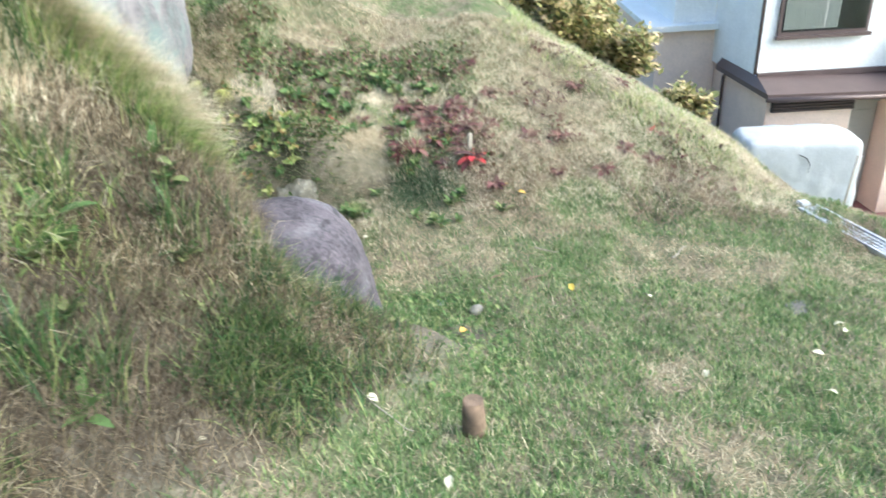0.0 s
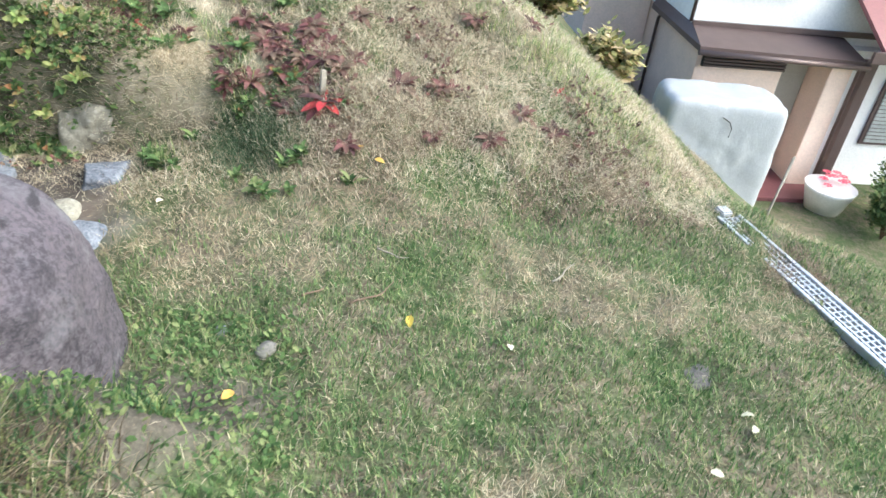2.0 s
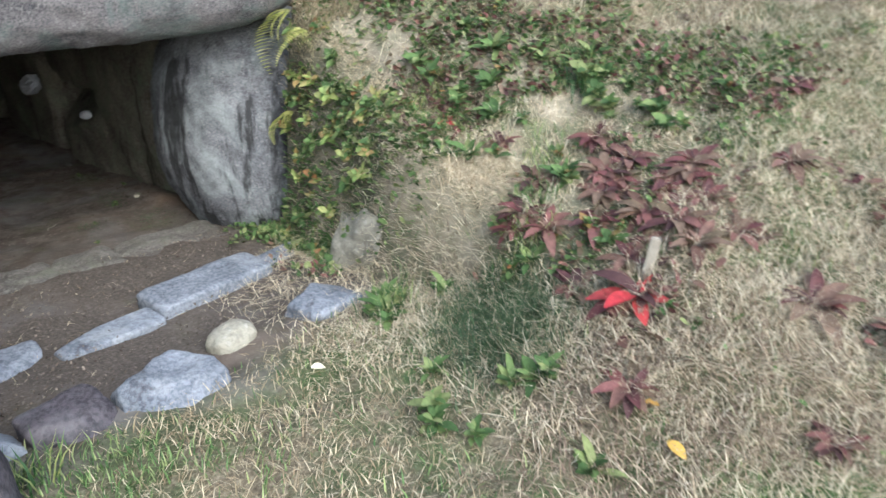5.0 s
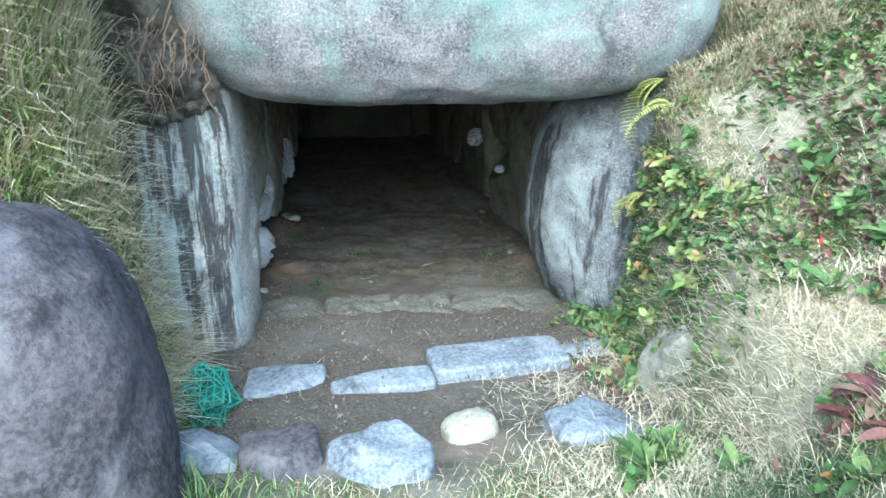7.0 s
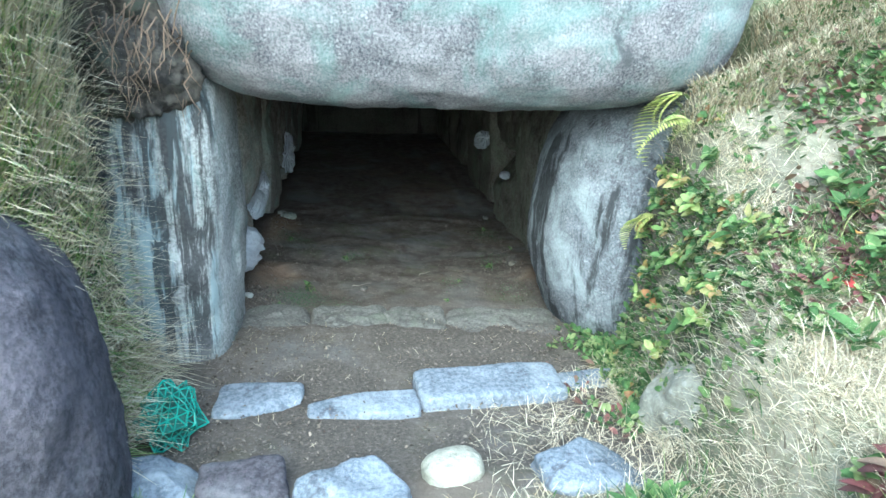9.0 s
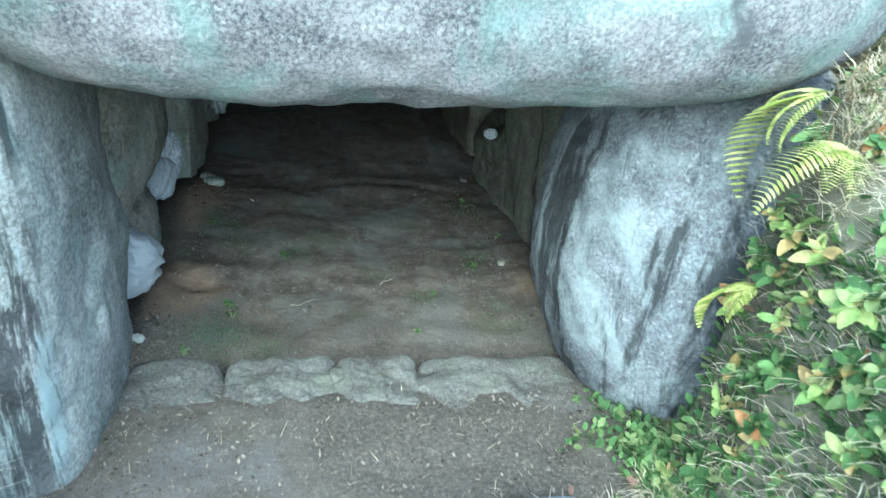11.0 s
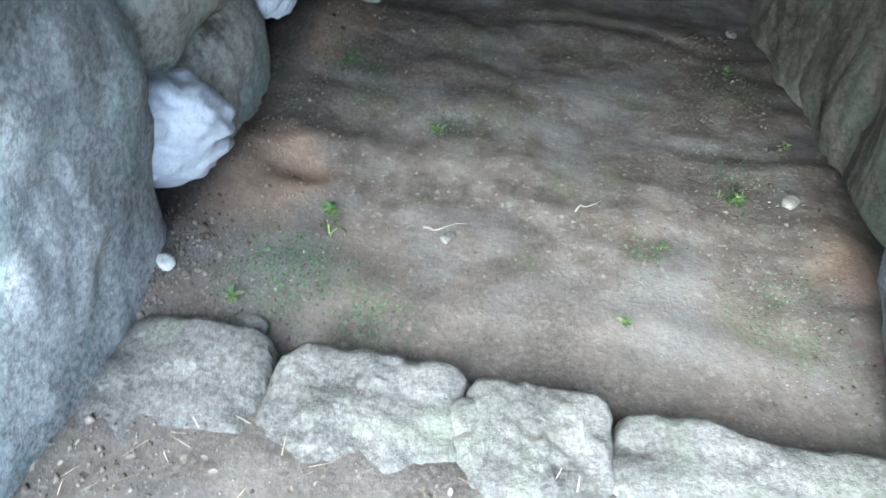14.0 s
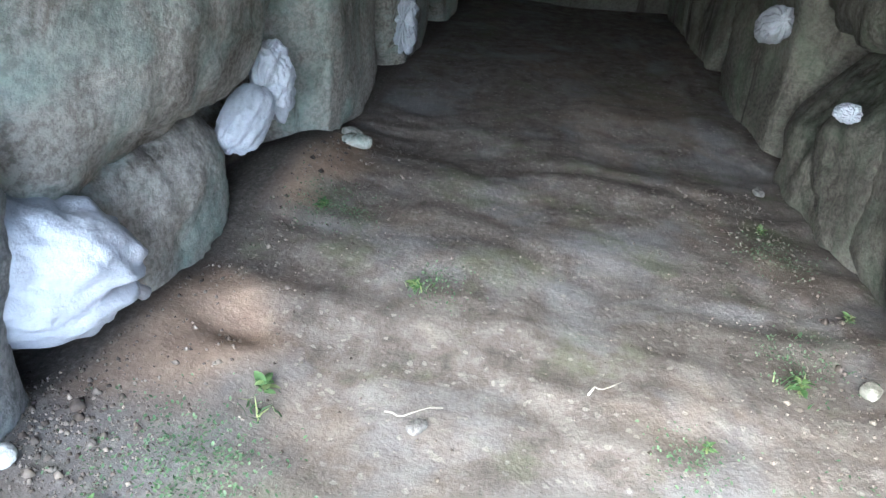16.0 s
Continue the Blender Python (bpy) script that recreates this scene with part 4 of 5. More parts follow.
for n, (x, y, s) in enumerate(((-0.97, 2.44, 1.3), (-1.10, 1.95, 1.4), (-1.02, 1.90, 1.3), (-0.80, 2.15, 1.1), (-1.07, 1.81, 1.1), (-0.47, 2.28, 0.9), (-0.59, 1.86, 0.9), (-0.86, 1.48, 1.1), (-0.87, 2.64, 1.1), (-0.69, 2.31, 1.0), (-0.97, 1.72, 1.0), (-0.90, 2.38, 1.1), (-0.32, 2.36, 0.8))):
    planted((broad, broad, low)[n % 3], x, y, s, n * 53, 10)


def fern(x, y, z, turn, size, label, droop=0):
    """A fern: arching fronds, each a rachis with paired leaflets."""
    plant = tagged(new("fern"), label, "fern", "ferns on the bank")
    plant.matrix_world = pose(x, y, z, 0, 0, turn)
    r = random.Random(int(abs(x * 1000)))
    for k, (az, rise) in enumerate(((0, 4), (38, 12), (-34, 20), (66, 6), (12, 34))):
        verts, faces = [], []
        pairs, length = 22, size * (1.0 if k == 0 else r.uniform(0.35, 0.6))
        pos, ang = np.array([0.0, 0.0]), radians(rise - droop)
        for p in range(pairs):
            pos = pos + np.array([math.cos(ang), math.sin(ang)]) * length / pairs
            ang -= radians(88 / pairs)
            reach = 0.22 * length * math.sin(math.pi * min(1, (p + 2.5) / (pairs + 2.5)) ** 0.75) + 0.004
            fat = length / pairs * 0.46
            for side in (-1, 1):
                base = len(verts)
                for u, wd in ((0.02, 0.7), (0.35, 1.0), (0.7, 0.75), (1.0, 0.1)):
                    for e in (-1, 1):
                        verts.append((side * reach * u, pos[0] + e * fat * wd + 0.35 * reach * u, pos[1] - 0.18 * reach * u * u))
                for m in range(3):
                    a = base + 2 * m
                    faces.append((a, a + 1, a + 3, a + 2))
        ob = add_mesh("frond", mesh_np("frond", np.array(verts), [np.array(faces)], FERN), plant)
        ob.matrix_local = pose(0, 0, 0, 0, 0, az)
    return plant


fern(-1.78, 5.25, 0.92, 108, 0.37, "yellow-green fern hanging over the jamb", 28)
fern(-1.70, 5.17, 0.47, 120, 0.22, "small yellow-green fern on the bank edge", 20)
fern(-1.62, 5.20, float(ground_z(-1.62, 5.26)) + 0.03, 185, 0.24, "small fern above the entrance stone")


def tuft(x, y, count, length, mat, label, seed, spread_=0.035, width=0.006, lean=0.9, heading=(0, 360)):
    r = np.random.default_rng(seed)
    ob = blades("grass_tuft", x + r.normal(0, spread_, count), y + r.normal(0, spread_, count), length, width, lean, mat, label, seed, 0.0, 0.5, heading)
    return tagged(ob, category="grass tuft", group="grass tufts")


for n, (x, y, count, length) in enumerate(((-0.98, 2.62, 120, 0.20), (-0.72, 2.50, 90, 0.15), (-1.15, 2.08, 110, 0.22), (-0.85, 2.22, 110, 0.20), (-0.99, 1.51, 120, 0.24), (-0.86, 1.58, 120, 0.22), (-0.33, 2.42, 150, 0.10), (-0.60, 1.89, 110, 0.18), (-1.34, 2.5, 130, 0.26), (-0.47, 2.55, 90, 0.08), (-0.2, 2.55, 150, 0.08), (-0.05, 2.75, 120, 0.10), (-1.1, 2.85, 130, 0.28), (-1.4, 2.95, 150, 0.28), (-1.7, 3.0, 150, 0.28), (-0.70, 3.52, 90, 0.12), (-0.82, 3.44, 70, 0.10), (-0.66, 4.80, 120, 0.12), (-0.5, 5.8, 90, 0.16), (-3.30, 4.88, 16, 0.06), (-2.95, 3.80, 16, 0.05), (-3.47, 4.0, 12, 0.05))):
    tuft(x, y, count, length, LUSH, "tuft of long bright green grass", 200 + n, 0.02 if length < 0.08 else 0.045)
for n, (x, y, count, length) in enumerate(((-1.75, 2.75, 220, 0.30), (-1.6, 3.0, 200, 0.28), (-1.25, 2.75, 200, 0.28), (-1.55, 2.9, 220, 0.30), (-1.3, 3.0, 160, 0.26))):
    tuft(x, y, count, length, BLEACHED, "tuft of long bleached dead grass", 260 + n, 0.06, 0.004, 1.7)
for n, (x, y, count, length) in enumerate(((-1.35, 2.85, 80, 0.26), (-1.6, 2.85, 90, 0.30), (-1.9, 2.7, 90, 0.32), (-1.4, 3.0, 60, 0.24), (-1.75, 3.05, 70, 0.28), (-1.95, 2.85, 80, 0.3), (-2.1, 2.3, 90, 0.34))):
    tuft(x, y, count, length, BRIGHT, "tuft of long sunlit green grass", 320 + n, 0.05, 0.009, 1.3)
wild = random.Random(23)
for n in range(34):
    mat, label = ((BLEACHED, "tuft of long bleached grass hanging over the bank"), (BRIGHT, "tuft of long green grass hanging over the bank"), (BLEACHED, "tuft of long bleached grass hanging over the bank"))[n % 3]
    turn = wild.uniform(20, 80)
    tuft(wild.uniform(-1.68, -1.0), wild.uniform(2.8, 3.0) + (0.2 if n % 2 else 0), wild.randint(60, 130), wild.uniform(0.2, 0.30), mat, label, 500 + n, 0.035, 0.006, 1.45, (turn - 35, turn + 35))
wild = random.Random(17)
for n in range(16):
    tuft(wild.uniform(-1.15, -0.25), wild.uniform(5.02, 5.5), 70, wild.uniform(0.08, 0.13), (BLEACHED, GREEN, WITHERED, BRIGHT)[n % 4], ("tuft of bleached grass on the bank", "tuft of short green grass on the bank", "tuft of withered brown grass on the bank", "tuft of pale green grass on the bank")[n % 4], 340 + n, 0.05, 0.004, 1.3)
DEEP = leafy("feathery_dark_green", [(0.03, 0.06, 0.025), (0.05, 0.09, 0.04), (0.08, 0.12, 0.06)])
tuft(-0.12, 4.80, 3200, 0.085, DEEP, "dense feathery dark green clump on the bank", 300, 0.12, 0.0022, 1.3)
tuft(-0.26, 4.90, 1500, 0.085, DEEP, "feathery dark green clump at the bank's foot", 301, 0.1, 0.0022, 1.3)


def litter(name, x, y, size, mat, label, seed):
    """Small loose or low leaves, lying every way."""
    r = np.random.default_rng(seed)
    n = len(x)
    L = size * r.uniform(0.5, 1.3, n)
    az, up, roll = r.uniform(0, 2 * np.pi, n), r.uniform(0.0, 0.9, n), r.uniform(-0.5, 0.5, n)
    d = np.stack([np.cos(az) * np.cos(up), np.sin(az) * np.cos(up), np.sin(up)], 1)
    s = np.stack([-np.sin(az), np.cos(az), roll], 1)
    c = np.stack([x, y, ground_z(x, y) + 0.006 + r.uniform(0, 0.02, n)], 1)
    outline = [(0, 0.0, 0), (0.3, 0.26, 0.03), (0.7, 0.22, 0.03), (1.0, 0, -0.06), (0.7, -0.22, 0.03), (0.3, -0.26, 0.03)]
    v = np.stack([c + d * (a * L)[:, None] + s * (b * L)[:, None] + np.array([0, 0, 1]) * (h * L)[:, None] for a, b, h in outline], 1)
    i = 6 * np.arange(n)[:, None]
    me = mesh_np(name, v.reshape(-1, 3), [np.concatenate([i + np.array([[0, 1, 2, 3]]), i + np.array([[0, 3, 4, 5]])])], mat)
    return tagged(new(name, me), label, "leaves", kind="stuff")


def herb(x, y):
    return ss(-0.1, 0.35, fbm(x * 2.1 + 7, y * 2.1, 0 * x, 3, 61)) * ss(4.75, 5.05, y) * ss(0.7, -0.1, x) * (1 - ss(6.0, 6.6, y))


x, y = scatter(60000, -2.2, 0.9, 4.6, 6.6, 21, lambda x, y: 0.3 * herb(x, y) + 0.28 * ss(-1.3, -1.6, x) * ss(5.0, 5.1, y))
litter("bank_leaves", x, y, 0.034, WEED, "low green leaves covering the bank", 31)
x, y = scatter(15000, -1.75, 2.2, 4.6, 6.6, 22, lambda x, y: 0.6 * herb(x, y) + (0.35 * ss(4.6, 4.9, y) * ss(0.1, 0.6, x) + 0.10 * ss(4.7, 5.0, y)) * ss(0.1, 0.4, fbm(x * 3.3, y * 3.3, 0 * x, 3, 63)))
litter("brown_leaves", x, y, 0.042, DOCK, "low purplish brown leaves on the bank", 32)
x, y = scatter(110000, -1.7, 2.6, 4.3, 6.8, 23, lambda x, y: ss(4.3, 4.9, y) * (0.6 + 0.4 * ss(0, 0.4, x)) * (1 - 0.6 * herb(x, y)) * (1 - 0.5 * bareness(x, y)))
blades("straw_litter", x, y, 0.085, 0.0022, 1.6, BLEACHED, "pale loose straw lying over the mound", 33, 0.012, 0.85)
x, y = scatter(5000, -0.9, 3.0, 1.2, 4.9, 24, lambda x, y: is_turf(x, y) * ss(0.1, 0.4, fbm(x * 1.5, y * 1.5, 0 * x, 3, 90)))
litter("clover", x, y, 0.022, WEED, "small clover leaves among the lawn grass", 34)

x, y = scatter(2600, -0.75, 0.35, 2.2, 3.45, 30, lambda x, y: ss(-0.25, 0.25, fbm(x * 2.3, y * 2.3, 0 * x, 3, 92)))
litter("bank_foot_weeds", x, y, 0.028, WEED, "small green weeds round the foot of the boulder", 42)


def crest(x, y):
    q = 0.749 * (x - 1.0) + 0.662 * (y - 6.35)
    return ss(4.7, 5.1, y) * ss(-0.3, 0.0, q) * ss(0.9, 0.5, q) * ss(-0.6, 0.1, fbm(x * 2, y * 2, 0 * x, 3, 70))


x, y = scatter(90000, 0.2, 2.9, 3.7, 6.2, 29, lambda x, y: 0.8 * ss(3.9, 4.7, y + 0.25 * (x - 1)) * (1 - 0.75 * ss(4.9, 5.2, y)) * ss(-0.15, 0.3, fbm(x * 2.2 + 3, y * 2.2, 0 * x, 3, 95)))
blades("brown_thatch", x, y, 0.065, 0.0032, 1.5, THATCH, "matted brown dead grass on the mound's foot", 41, 0.006, 0.75)
x, y = scatter(70000, 0.4, 3.9, 3.4, 7.8, 27, crest)
blades("crest_grass", x, y, 0.08, 0.005, 1.1, BRIGHT, "rough green grass along the crest", 39)
x, y = scatter(70000, 0.4, 3.9, 3.4, 7.8, 28, crest)
blades("crest_straw", x, y, 0.09, 0.003, 1.2, BLEACHED, "dead stems along the crest", 40)

rng = np.random.default_rng(55)
x, y = rng.uniform(-1.9, -0.75, 5000), rng.uniform(5.05, 5.22, 5000)
k = rng.uniform(0, 1, 5000) < 0.25 + 0.75 * ss(-0.9, -1.5, x)
litter("edge_leaves", x[k], y[k], 0.04, WEED, "small green leaves trailing down the bank edge", 35)
x, y = rng.uniform(-1.75, -0.4, 9000), rng.uniform(5.02, 5.36, 9000)
blades("edge_straw", x, y, 0.085, 0.0024, 1.9, BLEACHED, "dead stems hanging down the bank edge", 36, 0.01, 0.8)
x, y = scatter(2600, -2.2, -1.1, 3.45, 5.05, 25, lambda x, y: 0.6 + 0 * x)
litter("earth_litter", x, y, 0.014, CRUMB, "bits of dead leaf trodden into the earth", 37)
x, y = scatter(420, -2.3, -1.1, 3.45, 5.05, 26, lambda x, y: 1 + 0 * x)
blades("stray_straw", x, y, 0.05, 0.002, 1.6, DRY, "stray stems lying on the trodden earth", 38, 0.004, 0.95)


def fallen(x, y, mat, label, size, seed):
    me = leaf_mesh("fallen_leaf", size, size * 0.55, 0.8, mat, wave=0.06, seed=seed)
    ob = new("fallen_leaf", me)
    ob.matrix_world = pose(x, y, float(ground_z(x, y)) + 0.028, 8, 14, seed * 77)
    return tagged(ob, label, "leaf", "fallen leaves")


for n, (x, y) in enumerate(((1.11, 3.26), (2.0, 3.0), (1.16, 2.54), (-0.23, 2.05), (1.95, 2.91), (1.58, 2.28), (-0.62, 1.6), (0.06, 1.66), (1.7, 2.7), (-0.55, 4.35), (-0.9, 5.2))):
    fallen(x, y, PALELEAF, "pale curled leaf fallen on the grass", 0.05, n)
for n, (x, y) in enumerate(((0.47, 4.68), (0.72, 3.45), (0.53, 4.62), (0.1, 2.9), (-1.0, 5.45))):
    fallen(x, y, OCHRELEAF, "yellow leaf fallen on the grass", 0.06, n + 20)


def twig(x0, y0, x1, y1, radius, label, mat=BARK):
    pts = []
    for k in range(7):
        u = k / 6
        x, y = x0 + (x1 - x0) * u, y0 + (y1 - y0) * u
        pts.append((x + 0.012 * math.sin(7 * u + x0 * 9), y + 0.012 * math.cos(5 * u), float(ground_z(x, y)) + radius + 0.02))
    return tagged(part("twig", tube(pts, [radius * (1 - 0.6 * k / 6) for k in range(7)], 6), mat), label, "twig", "fallen twigs")


twig(0.27, 3.52, 0.36, 3.62, 0.006, "thin brown twig lying on the lawn")
twig(0.48, 3.50, 0.66, 3.66, 0.006, "thin brown twig lying on the lawn")
twig(1.38, 3.78, 1.50, 3.92, 0.005, "thin pale twig lying on the lawn", OLDWOOD)
twig(0.58, 3.90, 0.72, 3.86, 0.004, "thin pale twig lying on the lawn", OLDWOOD)
twig(-0.26, 2.06, -0.05, 1.92, 0.004, "thin pale twig in the bank grass", OLDWOOD)
twig(-3.15, 4.42, -3.20, 4.50, 0.0028, "curled pale twig on the chamber floor", OLDWOOD)
twig(-2.98, 4.02, -3.02, 4.14, 0.002, "thin pale twig on the chamber floor", OLDWOOD)

stake = tagged(new("wooden_stake"), "grey weathered stake driven into the slope", "stake")
stake.matrix_world = pose(0.21, 5.06, float(ground_z(0.21, 5.06)) - 0.05, -6, 5, 20)
part("post", boxed(-0.016, 0.016, -0.012, 0.012, 0, 0.18, 0.004), OLDWOOD, stake)
stump = tagged(new("cut_stump"), "short cut wooden stump standing in the grass", "stump")
stump.matrix_world = pose(0.14, 1.96, float(ground_z(0.14, 1.96)) - 0.05)
bm = tube([(0, 0, 0), (0.002, 0, 0.07), (0.004, 0.002, 0.14), (0.005, 0.002, 0.19)], [0.048, 0.042, 0.04, 0.038], 14)
for v in bm.verts:
    v.co.x *= 1 + 0.12 * noise.noise(v.co * 40)
part("trunk", bm, BARK, stump, "rough brown bark")
part("cut_face", tube([(0.005, 0.002, 0.188), (0.005, 0.002, 0.194)], [0.036, 0.034], 14), BARK, stump, "dull brown cut end")


# dark earth caught between the bank, the jamb and the lintel
MOULD = granite("root_matted_earth", (0.10, 0.085, 0.07), (0.03, 0.026, 0.024), (0.10, 0.13, 0.09), 0.5, (0.015, 0.013, 0.012), 0.7, False, 0.95, 40.0, (0.2, 0.18, 0.15))
stone("earth_clump", (-2.00, 3.26, 0.93), (0.20, 0.17, 0.17), MOULD, "dark root-matted earth on top of the jamb", (0, 0, 20), "earth", boxy=2.6, detail=30, lump=0.3, grain=0.08, seed=97)
stone("earth_clump", (-2.25, 3.12, 1.30), (0.40, 0.26, 0.42), MOULD, "dark earth packed beside the lintel", (0, 0, 0), "earth", boxy=2.6, detail=30, lump=0.25, grain=0.06, seed=98)
r = np.random.default_rng(66)
for cx, cy, count, spot in ((-2.75, 3.72, 120, 0.09), (-2.75, 3.78, 90, 0.07), (-3.85, 3.64, 110, 0.09), (-3.40, 4.92, 70, 0.07), (-2.85, 4.93, 60, 0.08), (-3.5, 4.05, 50, 0.06), (-2.62, 3.98, 60, 0.06), (-4.0, 5.0, 70, 0.08), (-3.0, 4.62, 40, 0.05)):
    litter("moss_patch", cx + r.normal(0, spot, 5 * count), cy + r.normal(0, 0.8 * spot, 5 * count), 0.008, DEEP, "patch of tiny green leaves on the chamber floor", int(count + cx * 10))

# roots hanging over the jamb
r = random.Random(9)
roots = tagged(new("hanging_roots"), "dark bare roots hanging over the jamb stone", "roots")
roots.location = (-1.85, 3.36, 0.98)
for k in range(40):
    a = (r.uniform(-0.1, 0.12), r.uniform(-0.16, 0.12), r.uniform(-0.06, 0.25))
    pts, p = [], Vector(a)
    for m in range(6):
        pts.append(tuple(p))
        p = p + Vector((r.uniform(-0.01, 0.03), r.uniform(-0.03, 0.03), -r.uniform(0.02, 0.06)))
    part("root", tube(pts, [0.0035, 0.003, 0.0028, 0.002, 0.0015, 0.0008], 5), BARK, roots)

# ---- drain grating ----
def grating(a, b, width):
    """A steel gutter cover: two rails, and bars across between them."""
    a, b = Vector(a), Vector(b)
    length = (b - a).length
    thing = tagged(new("drain_grating"), "galvanised steel grating over a drain channel", "grating")
    along = (b - a).normalized()
    across = along.cross(Vector((0, 0, 1))).normalized()
    m = Matrix((along, across, along.cross(across) * -1)).transposed().to_4x4()
    if m.determinant() < 0:
        m = Matrix((along, -across, -along.cross(across))).transposed().to_4x4()
    thing.matrix_world = Matrix.Translation(a) @ m
    for side in (-1, 1):
        part("rail", boxed(0, length, side * width / 2 - 0.012, side * width / 2 + 0.012, -0.03, 0.012, 0.003), ALUMINIUM, thing)
    for side in (-0.25, 0.0, 0.25):
        part("rib", boxed(0.012, length - 0.012, side * width - 0.005, side * width + 0.005, -0.025, 0.006), ALUMINIUM, thing)
    bar = None
    for k in range(int(length / 0.035)):
        x = 0.02 + 0.035 * k
        if bar is None:
            bar = part("bar", boxed(-0.004, 0.004, -width / 2 + 0.013, width / 2 - 0.013, -0.02, 0.004), ALUMINIUM, thing)
            bar.location = (x, 0, 0)
        else:
            ob = add_mesh("bar", bar.data, thing)
            ob.location = (x, 0, 0)
    part("channel", boxed(0.012, length - 0.012, -width / 2 + 0.013, width / 2 - 0.013, -0.04, -0.032), DARKVOID, thing, "dark drain channel")
    part("end_cap", boxed(-0.09, -0.01, -0.035, 0.04, -0.02, 0.022, 0.008), SHEET, thing, "white plastic end piece")
    return thing


grating((2.56, 4.58, float(ground_z(2.56, 4.58)) + 0.02), (2.94, 3.05, float(ground_z(2.94, 3.05)) + 0.02), 0.14)
tagged(part("garden_cane", tube([(2.98, 4.9, -0.5), (3.10, 5.02, 0.12)], 0.008, 8), OLDWOOD), "pale garden cane leaning beyond the drain", "cane")

# ---- shrubs along the crest ----
def shrub(x, y, z, radius, height, seed, label, leaf=BUSH):
    """Forking stems, and a crown of many separate small leaves with gaps."""
    r = np.random.default_rng(seed)
    thing = tagged(new("shrub"), label, "shrub", "shrubs on the crest")
    thing.location = (x, y, z)
    tips = []
    for k in range(9):
        a, t = r.uniform(0, 2 * np.pi), r.uniform(0.3, 1.0)
        end = np.array([radius * t * np.cos(a) * 0.8, radius * t * np.sin(a) * 0.8, height * r.uniform(0.55, 0.95)])
        mid = end * np.array([0.35, 0.35, 0.5])
        part("branch", tube([(0, 0, 0), tuple(mid), tuple(end)], [0.018, 0.011, 0.004], 6), BARK, thing)
        for _ in range(7):
            tips.append(mid + (end - mid) * r.uniform(0.2, 1.1) + r.normal(0, radius * 0.2, 3))
    tips = np.array(tips)
    n = 2600
    c = tips[r.integers(0, len(tips), n)] + r.normal(0, radius * 0.15, (n, 3))
    L = r.uniform(0.055, 0.12, n)
    az, up = r.uniform(0, 2 * np.pi, n), r.uniform(-0.5, 0.9, n)
    d = np.stack([np.cos(az) * np.cos(up), np.sin(az) * np.cos(up), np.sin(up)], 1)
    s = np.stack([-np.sin(az), np.cos(az), r.uniform(-0.4, 0.4, n)], 1)
    v = np.stack([c, c + d * (0.45 * L)[:, None] + s * (0.26 * L)[:, None], c + d * L[:, None], c + d * (0.45 * L)[:, None] - s * (0.26 * L)[:, None]], 1)
    me = mesh_np("crown", v.reshape(-1, 3), [4 * np.arange(n)[:, None] + np.array([[0, 1, 2, 3]])], leaf)
    add_mesh("crown", me, thing, "small yellow-green leaves")
    return thing


for n, (x, y, rad, hgt) in enumerate(((1.95, 7.75, 0.42, 0.66), (1.5, 7.9, 0.42, 0.72), (1.0, 8.3, 0.45, 0.62), (1.7, 8.4, 0.45, 0.76), (1.2, 7.6, 0.33, 0.48))):
    shrub(x, y, float(ground_z(x, y)) - 0.05, rad, hgt, 400 + n, "yellowing leafy shrub behind the grassy crest")
for n, (x, y, rad, hgt) in enumerate(((2.4, 6.9, 0.3, 0.28),)):
    shrub(x, y, float(ground_z(x, y)) - 0.05, rad, hgt, 440 + n, "low straggling weeds on the far slope", BUSH)

# ---- house below the slope ----
def sloped(corners, thick):
    """A slab under a face of given corners."""
    bm = bmesh.new()
    f = bm.faces.new([bm.verts.new(c) for c in corners])
    made = bmesh.ops.extrude_face_region(bm, geom=[f])
    bmesh.ops.translate(bm, vec=(0, 0, -thick), verts=[g for g in made["geom"] if isinstance(g, bmesh.types.BMVert)])
    bmesh.ops.recalc_face_normals(bm, faces=bm.faces)
    return bm


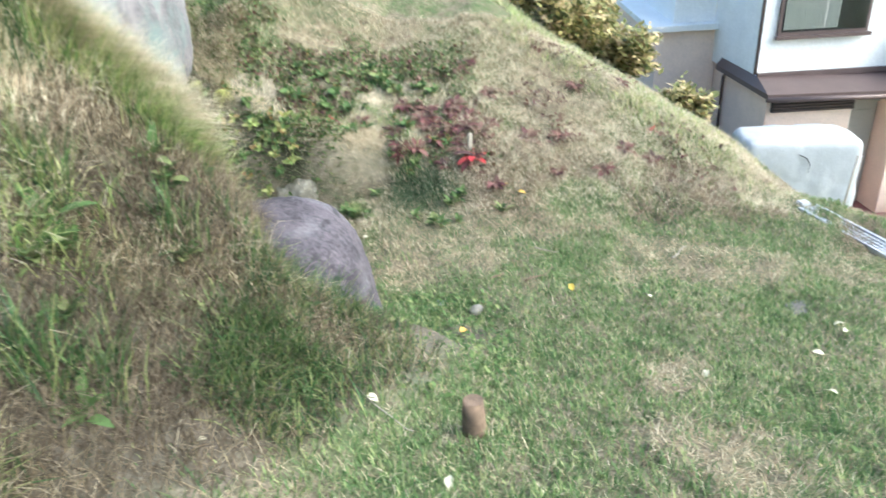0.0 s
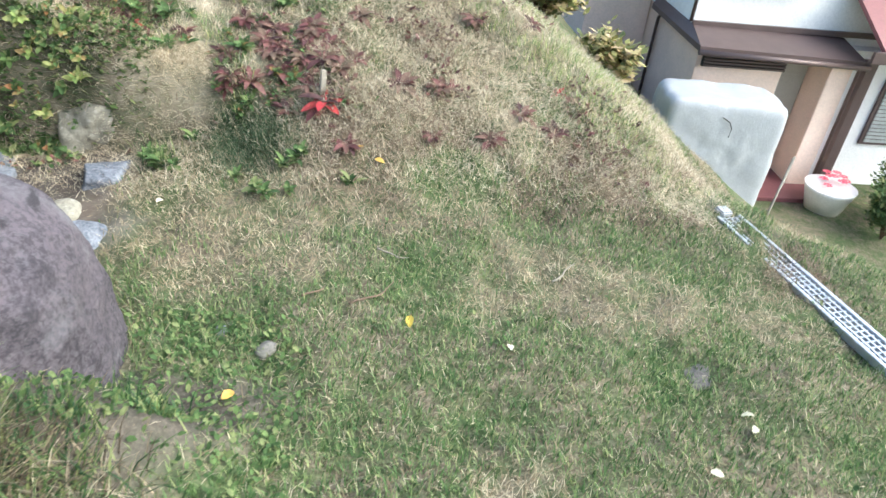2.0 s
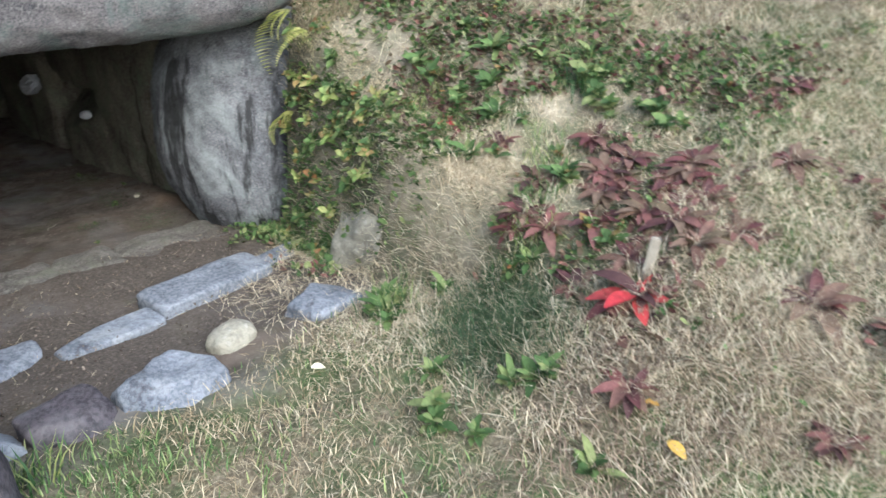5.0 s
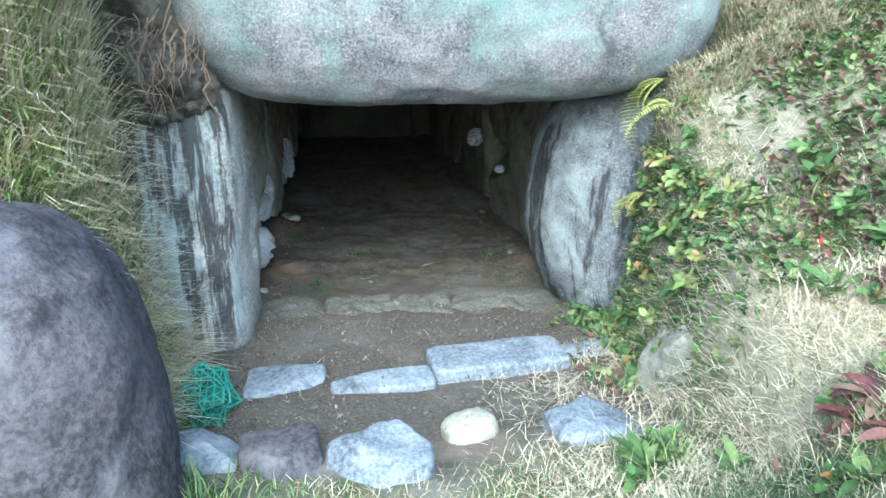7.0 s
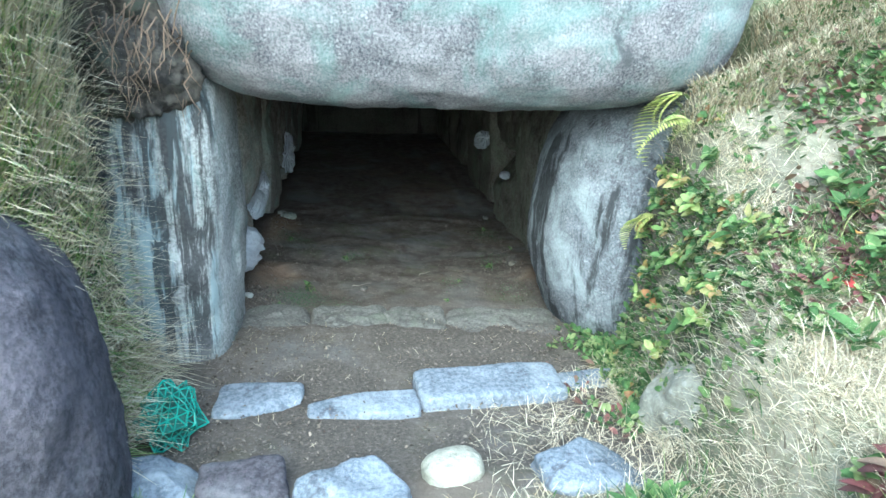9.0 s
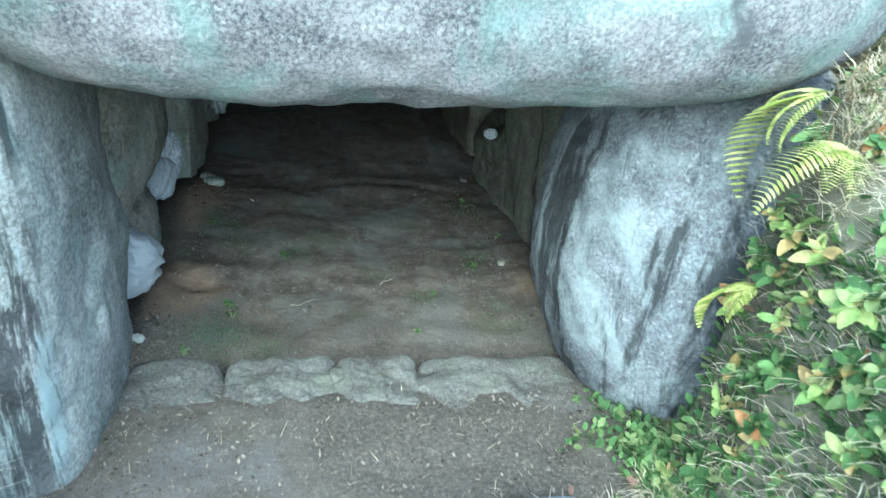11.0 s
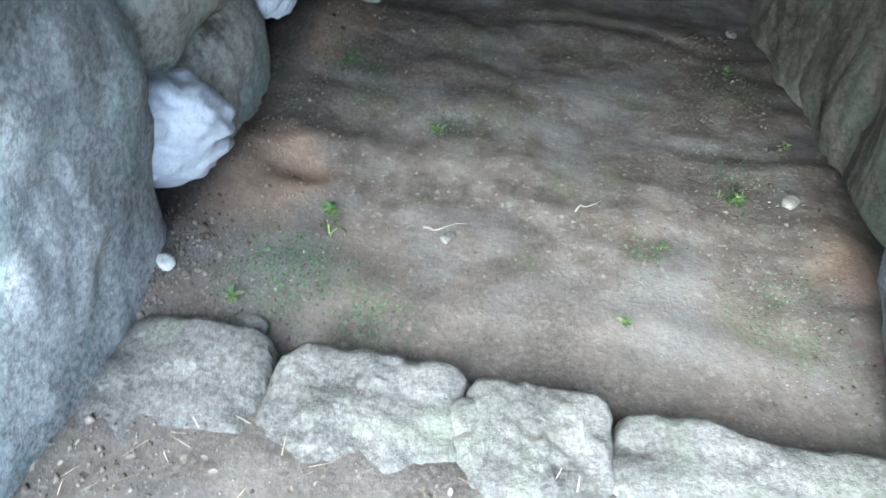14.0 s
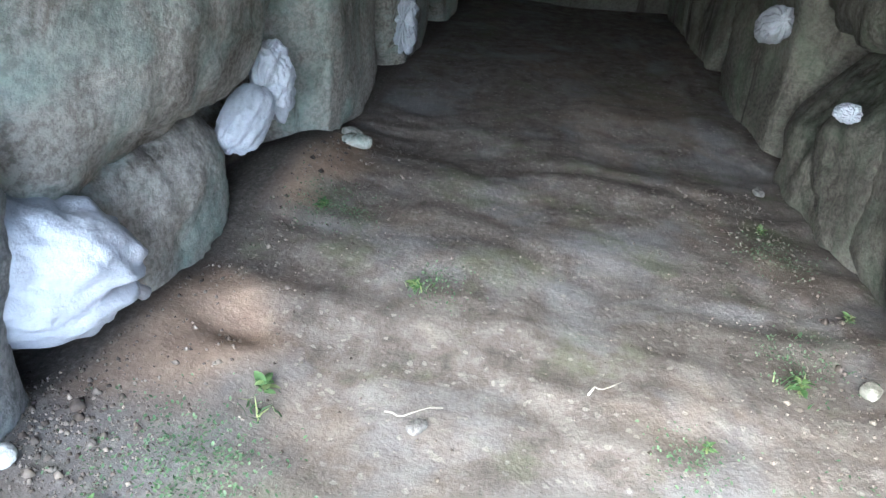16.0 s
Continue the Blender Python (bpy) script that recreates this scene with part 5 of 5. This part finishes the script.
def house():
    h = tagged(new("house"), "white and peach two-storey house below the slope", "house")
    h.location = (5.5, 12.0, -3.85)

    def piece(name, bm, mat, label="", parent=h):
        return part(name, bm, mat, parent, label)

    piece("wall", boxed(0.2, 1.75, 0.45, 4, 0, 2.52, 0.01), PEACH, "peach plaster ground floor")
    piece("wall", boxed(1.75, 2.5, 1.0, 4, 0, 2.52), PEACH, "peach back wall of the porch")
    piece("pillar", boxed(2.5, 2.88, 0.3, 1.0, 0, 2.5, 0.01), PEACH, "peach porch pillar")
    piece("wall", boxed(2.98, 8, 0.6, 4, 0, 2.53), PLASTER, "white plaster wall")
    piece("wall", boxed(0.12, 8, 0.85, 7, 2.54, 7.0), PLASTER, "white plaster upper storey")
    piece("wall", boxed(-1.1, 0.18, 3.2, 7, 0, 3.3), PEACH, "peach wall of the rear wing")
    piece("wall", boxed(-0.75, 0.27, 3.24, 7, 3.36, 7.0), PLASTER, "white rear storey")
    piece("roof", sloped([(-1.3, 3.0, 3.34), (0.2, 3.0, 3.34), (0.2, 7, 3.6), (-1.3, 7, 3.6)], 0.12), PLASTER, "white flat roof of the rear wing")
    roof = piece("porch_roof", sloped([(0, 0, 2.58), (2.85, 0, 2.52), (2.85, 0.84, 2.66), (0.12, 0.84, 2.72)], 0.09), BROWN, "brown metal lean-to roof")
    piece("side_roof", sloped([(0, 0, 2.58), (0.11, 0.84, 2.72), (0.11, 2.6, 2.72), (0, 2.6, 2.58)], 0.09), BROWN, "brown metal side roof")
    piece("flashing", boxed(0.11, 8, 0.79, 0.848, 2.68, 2.77), BROWN, "brown flashing strip", roof)
    piece("gutter", tube([(-0.03, -0.05, 2.5), (2.9, -0.05, 2.43)], 0.045, 8), BROWN, "brown gutter", roof)
    vent = piece("vent", boxed(0.28, 1.73, 0.38, 0.46, 2.14, 2.48), DARKVOID, "dark louvred vent")
    for k in range(6):
        piece("slat", boxed(0.29, 1.72, 0.33, 0.40, 2.16 + 0.053 * k, 2.185 + 0.053 * k), BROWN, "", vent)
    door = piece("door", boxed(1.79, 2.48, 0.93, 1.0, 0.08, 2.1, 0.006), DOORGREY, "grey-beige panel door")
    piece("door_panel", boxed(1.88, 2.38, 0.91, 0.94, 0.25, 1.0, 0.01), DOORGREY, "", door)
    piece("door_panel", boxed(1.88, 2.38, 0.91, 0.94, 1.12, 1.95, 0.01), DOORGREY, "", door)
    piece("door_handle", tube([(2.42, 0.9, 1.02), (2.32, 0.88, 1.02)], 0.014, 8), ALUMINIUM, "metal lever handle", door)
    piece("lintel_panel", boxed(1.75, 2.5, 0.9, 1.0, 2.1, 2.5), DOORGREY)
    for x, y, z in ((2.93, 0.22, 2.45), (0.14, 2.5, 2.5)):
        piece("downpipe", tube([(x, y - 0.2, z), (x, y, z - 0.15), (x, y, 0)], 0.032, 8), BROWN, "brown downpipe")
    piece("downpipe", tube([(0.06, 0.8, 7), (0.06, 0.8, 2.76)], 0.03, 8), BROWN, "brown downpipe")
    piece("post", boxed(3.22, 3.4, 0.45, 0.6, 0, 2.4), BROWN, "dark brown post")
    piece("step", boxed(1.4, 2.9, -0.3, 0.95, 0, 0.08, 0.01), REDROOF, "red-brown tiled step")
    piece("red_roof", sloped([(2.85, -0.35, 2.78), (7, -0.35, 2.78), (7, 0.84, 3.6), (2.6, 0.84, 3.6)], 0.08), REDROOF, "dull red metal roof")
    piece("fascia", boxed(2.62, 7, -0.42, -0.352, 2.62, 2.80), BROWN, "brown fascia board")
    window = piece("window", boxed(0.36, 1.93, 0.77, 0.848, 3.42, 4.6), BROWN, "brown window frame")
    for x0, x1 in ((0.43, 1.13), (1.17, 1.86)):
        piece("pane", boxed(x0, x1, 0.755, 0.763, 3.5, 4.52), GLASS, "", window)
    piece("room", boxed(0.41, 1.88, 0.766, 0.769, 3.48, 4.54), DARKVOID, "dark interior", window)
    bm = bmesh.new()
    for k in range(22):
        x = 0.44 + 0.043 * k
        box(bm, x, x + 0.034, 0.7632, 0.7655, 3.52, 4.5)
    piece("curtain", bm, CURTAIN, "pale pleated curtain", window)
    piece("sill", boxed(0.32, 1.97, 0.70, 0.80, 3.36, 3.418), BROWN, "", window)
    shutter = piece("shutter", boxed(3.75, 5.2, 0.55, 0.598, 0.85, 2.1), BROWN, "grey slatted window shutter")
    for k in range(16):
        piece("slat", boxed(3.82, 5.13, 0.53, 0.549, 0.90 + 0.072 * k, 0.955 + 0.072 * k), ALUMINIUM, "", shutter)
    return h


house()


def covered_tank():
    thing = tagged(new("covered_tank"), "bulky tank wrapped in white plastic sheet beside the house", "tank")
    thing.matrix_world = pose(5.72, 11.25, -2.80, 0, 0, -4)
    me = stone_mesh("sheet", (0.92, 0.5, 1.08), SHEET, boxy=14, detail=40, lump=0.03, grain=0.006, seed=5, freq=2.4)
    add_mesh("sheet", me, thing)
    part("cord", tube([(-0.1, -0.52, 0.86), (0.02, -0.53, 0.80), (0.08, -0.53, 0.70), (0.07, -0.53, 0.56)], 0.008, 6), DARKVOID, thing, "dark loose cord")
    return thing


covered_tank()


def planter(x, y):
    thing = tagged(new("planter"), "white tub with pink flowers by the house", "planter")
    thing.location = (x, y, -3.85)
    part("tub", tube([(0, 0, 0), (0, 0, 0.4), (0, 0, 0.46)], [0.3, 0.42, 0.44], 20), PLASTER, thing, "white tub")
    r = random.Random(3)
    PINK = leafy("pink_petal", [(0.7, 0.10, 0.16), (0.75, 0.2, 0.25)])
    for k in range(9):
        a, d = r.uniform(0, 6.28), r.uniform(0, 0.3)
        bm = bmesh.new()
        for p in range(6):
            c, s = math.cos(p * 1.047), math.sin(p * 1.047)
            vs = [bm.verts.new(v) for v in ((0, 0, 0), (0.06 * c - 0.03 * s, 0.06 * s + 0.03 * c, 0.03), (0.09 * c, 0.09 * s, 0.02), (0.06 * c + 0.03 * s, 0.06 * s - 0.03 * c, 0.03))]
            bm.faces.new(vs)
        ob = part("flower", bm, PINK, thing, "pink flower")
        ob.location = (d * math.cos(a), d * math.sin(a), 0.5 + r.uniform(0, 0.15))
    return thing


planter(8.35, 11.55)
shrub(8.9, 10.6, -3.85, 0.5, 0.9, 470, "dark green shrub by the house wall", WEED)
shrub(9.4, 11.3, -3.85, 0.5, 1.0, 471, "dark green shrub by the house wall", WEED)
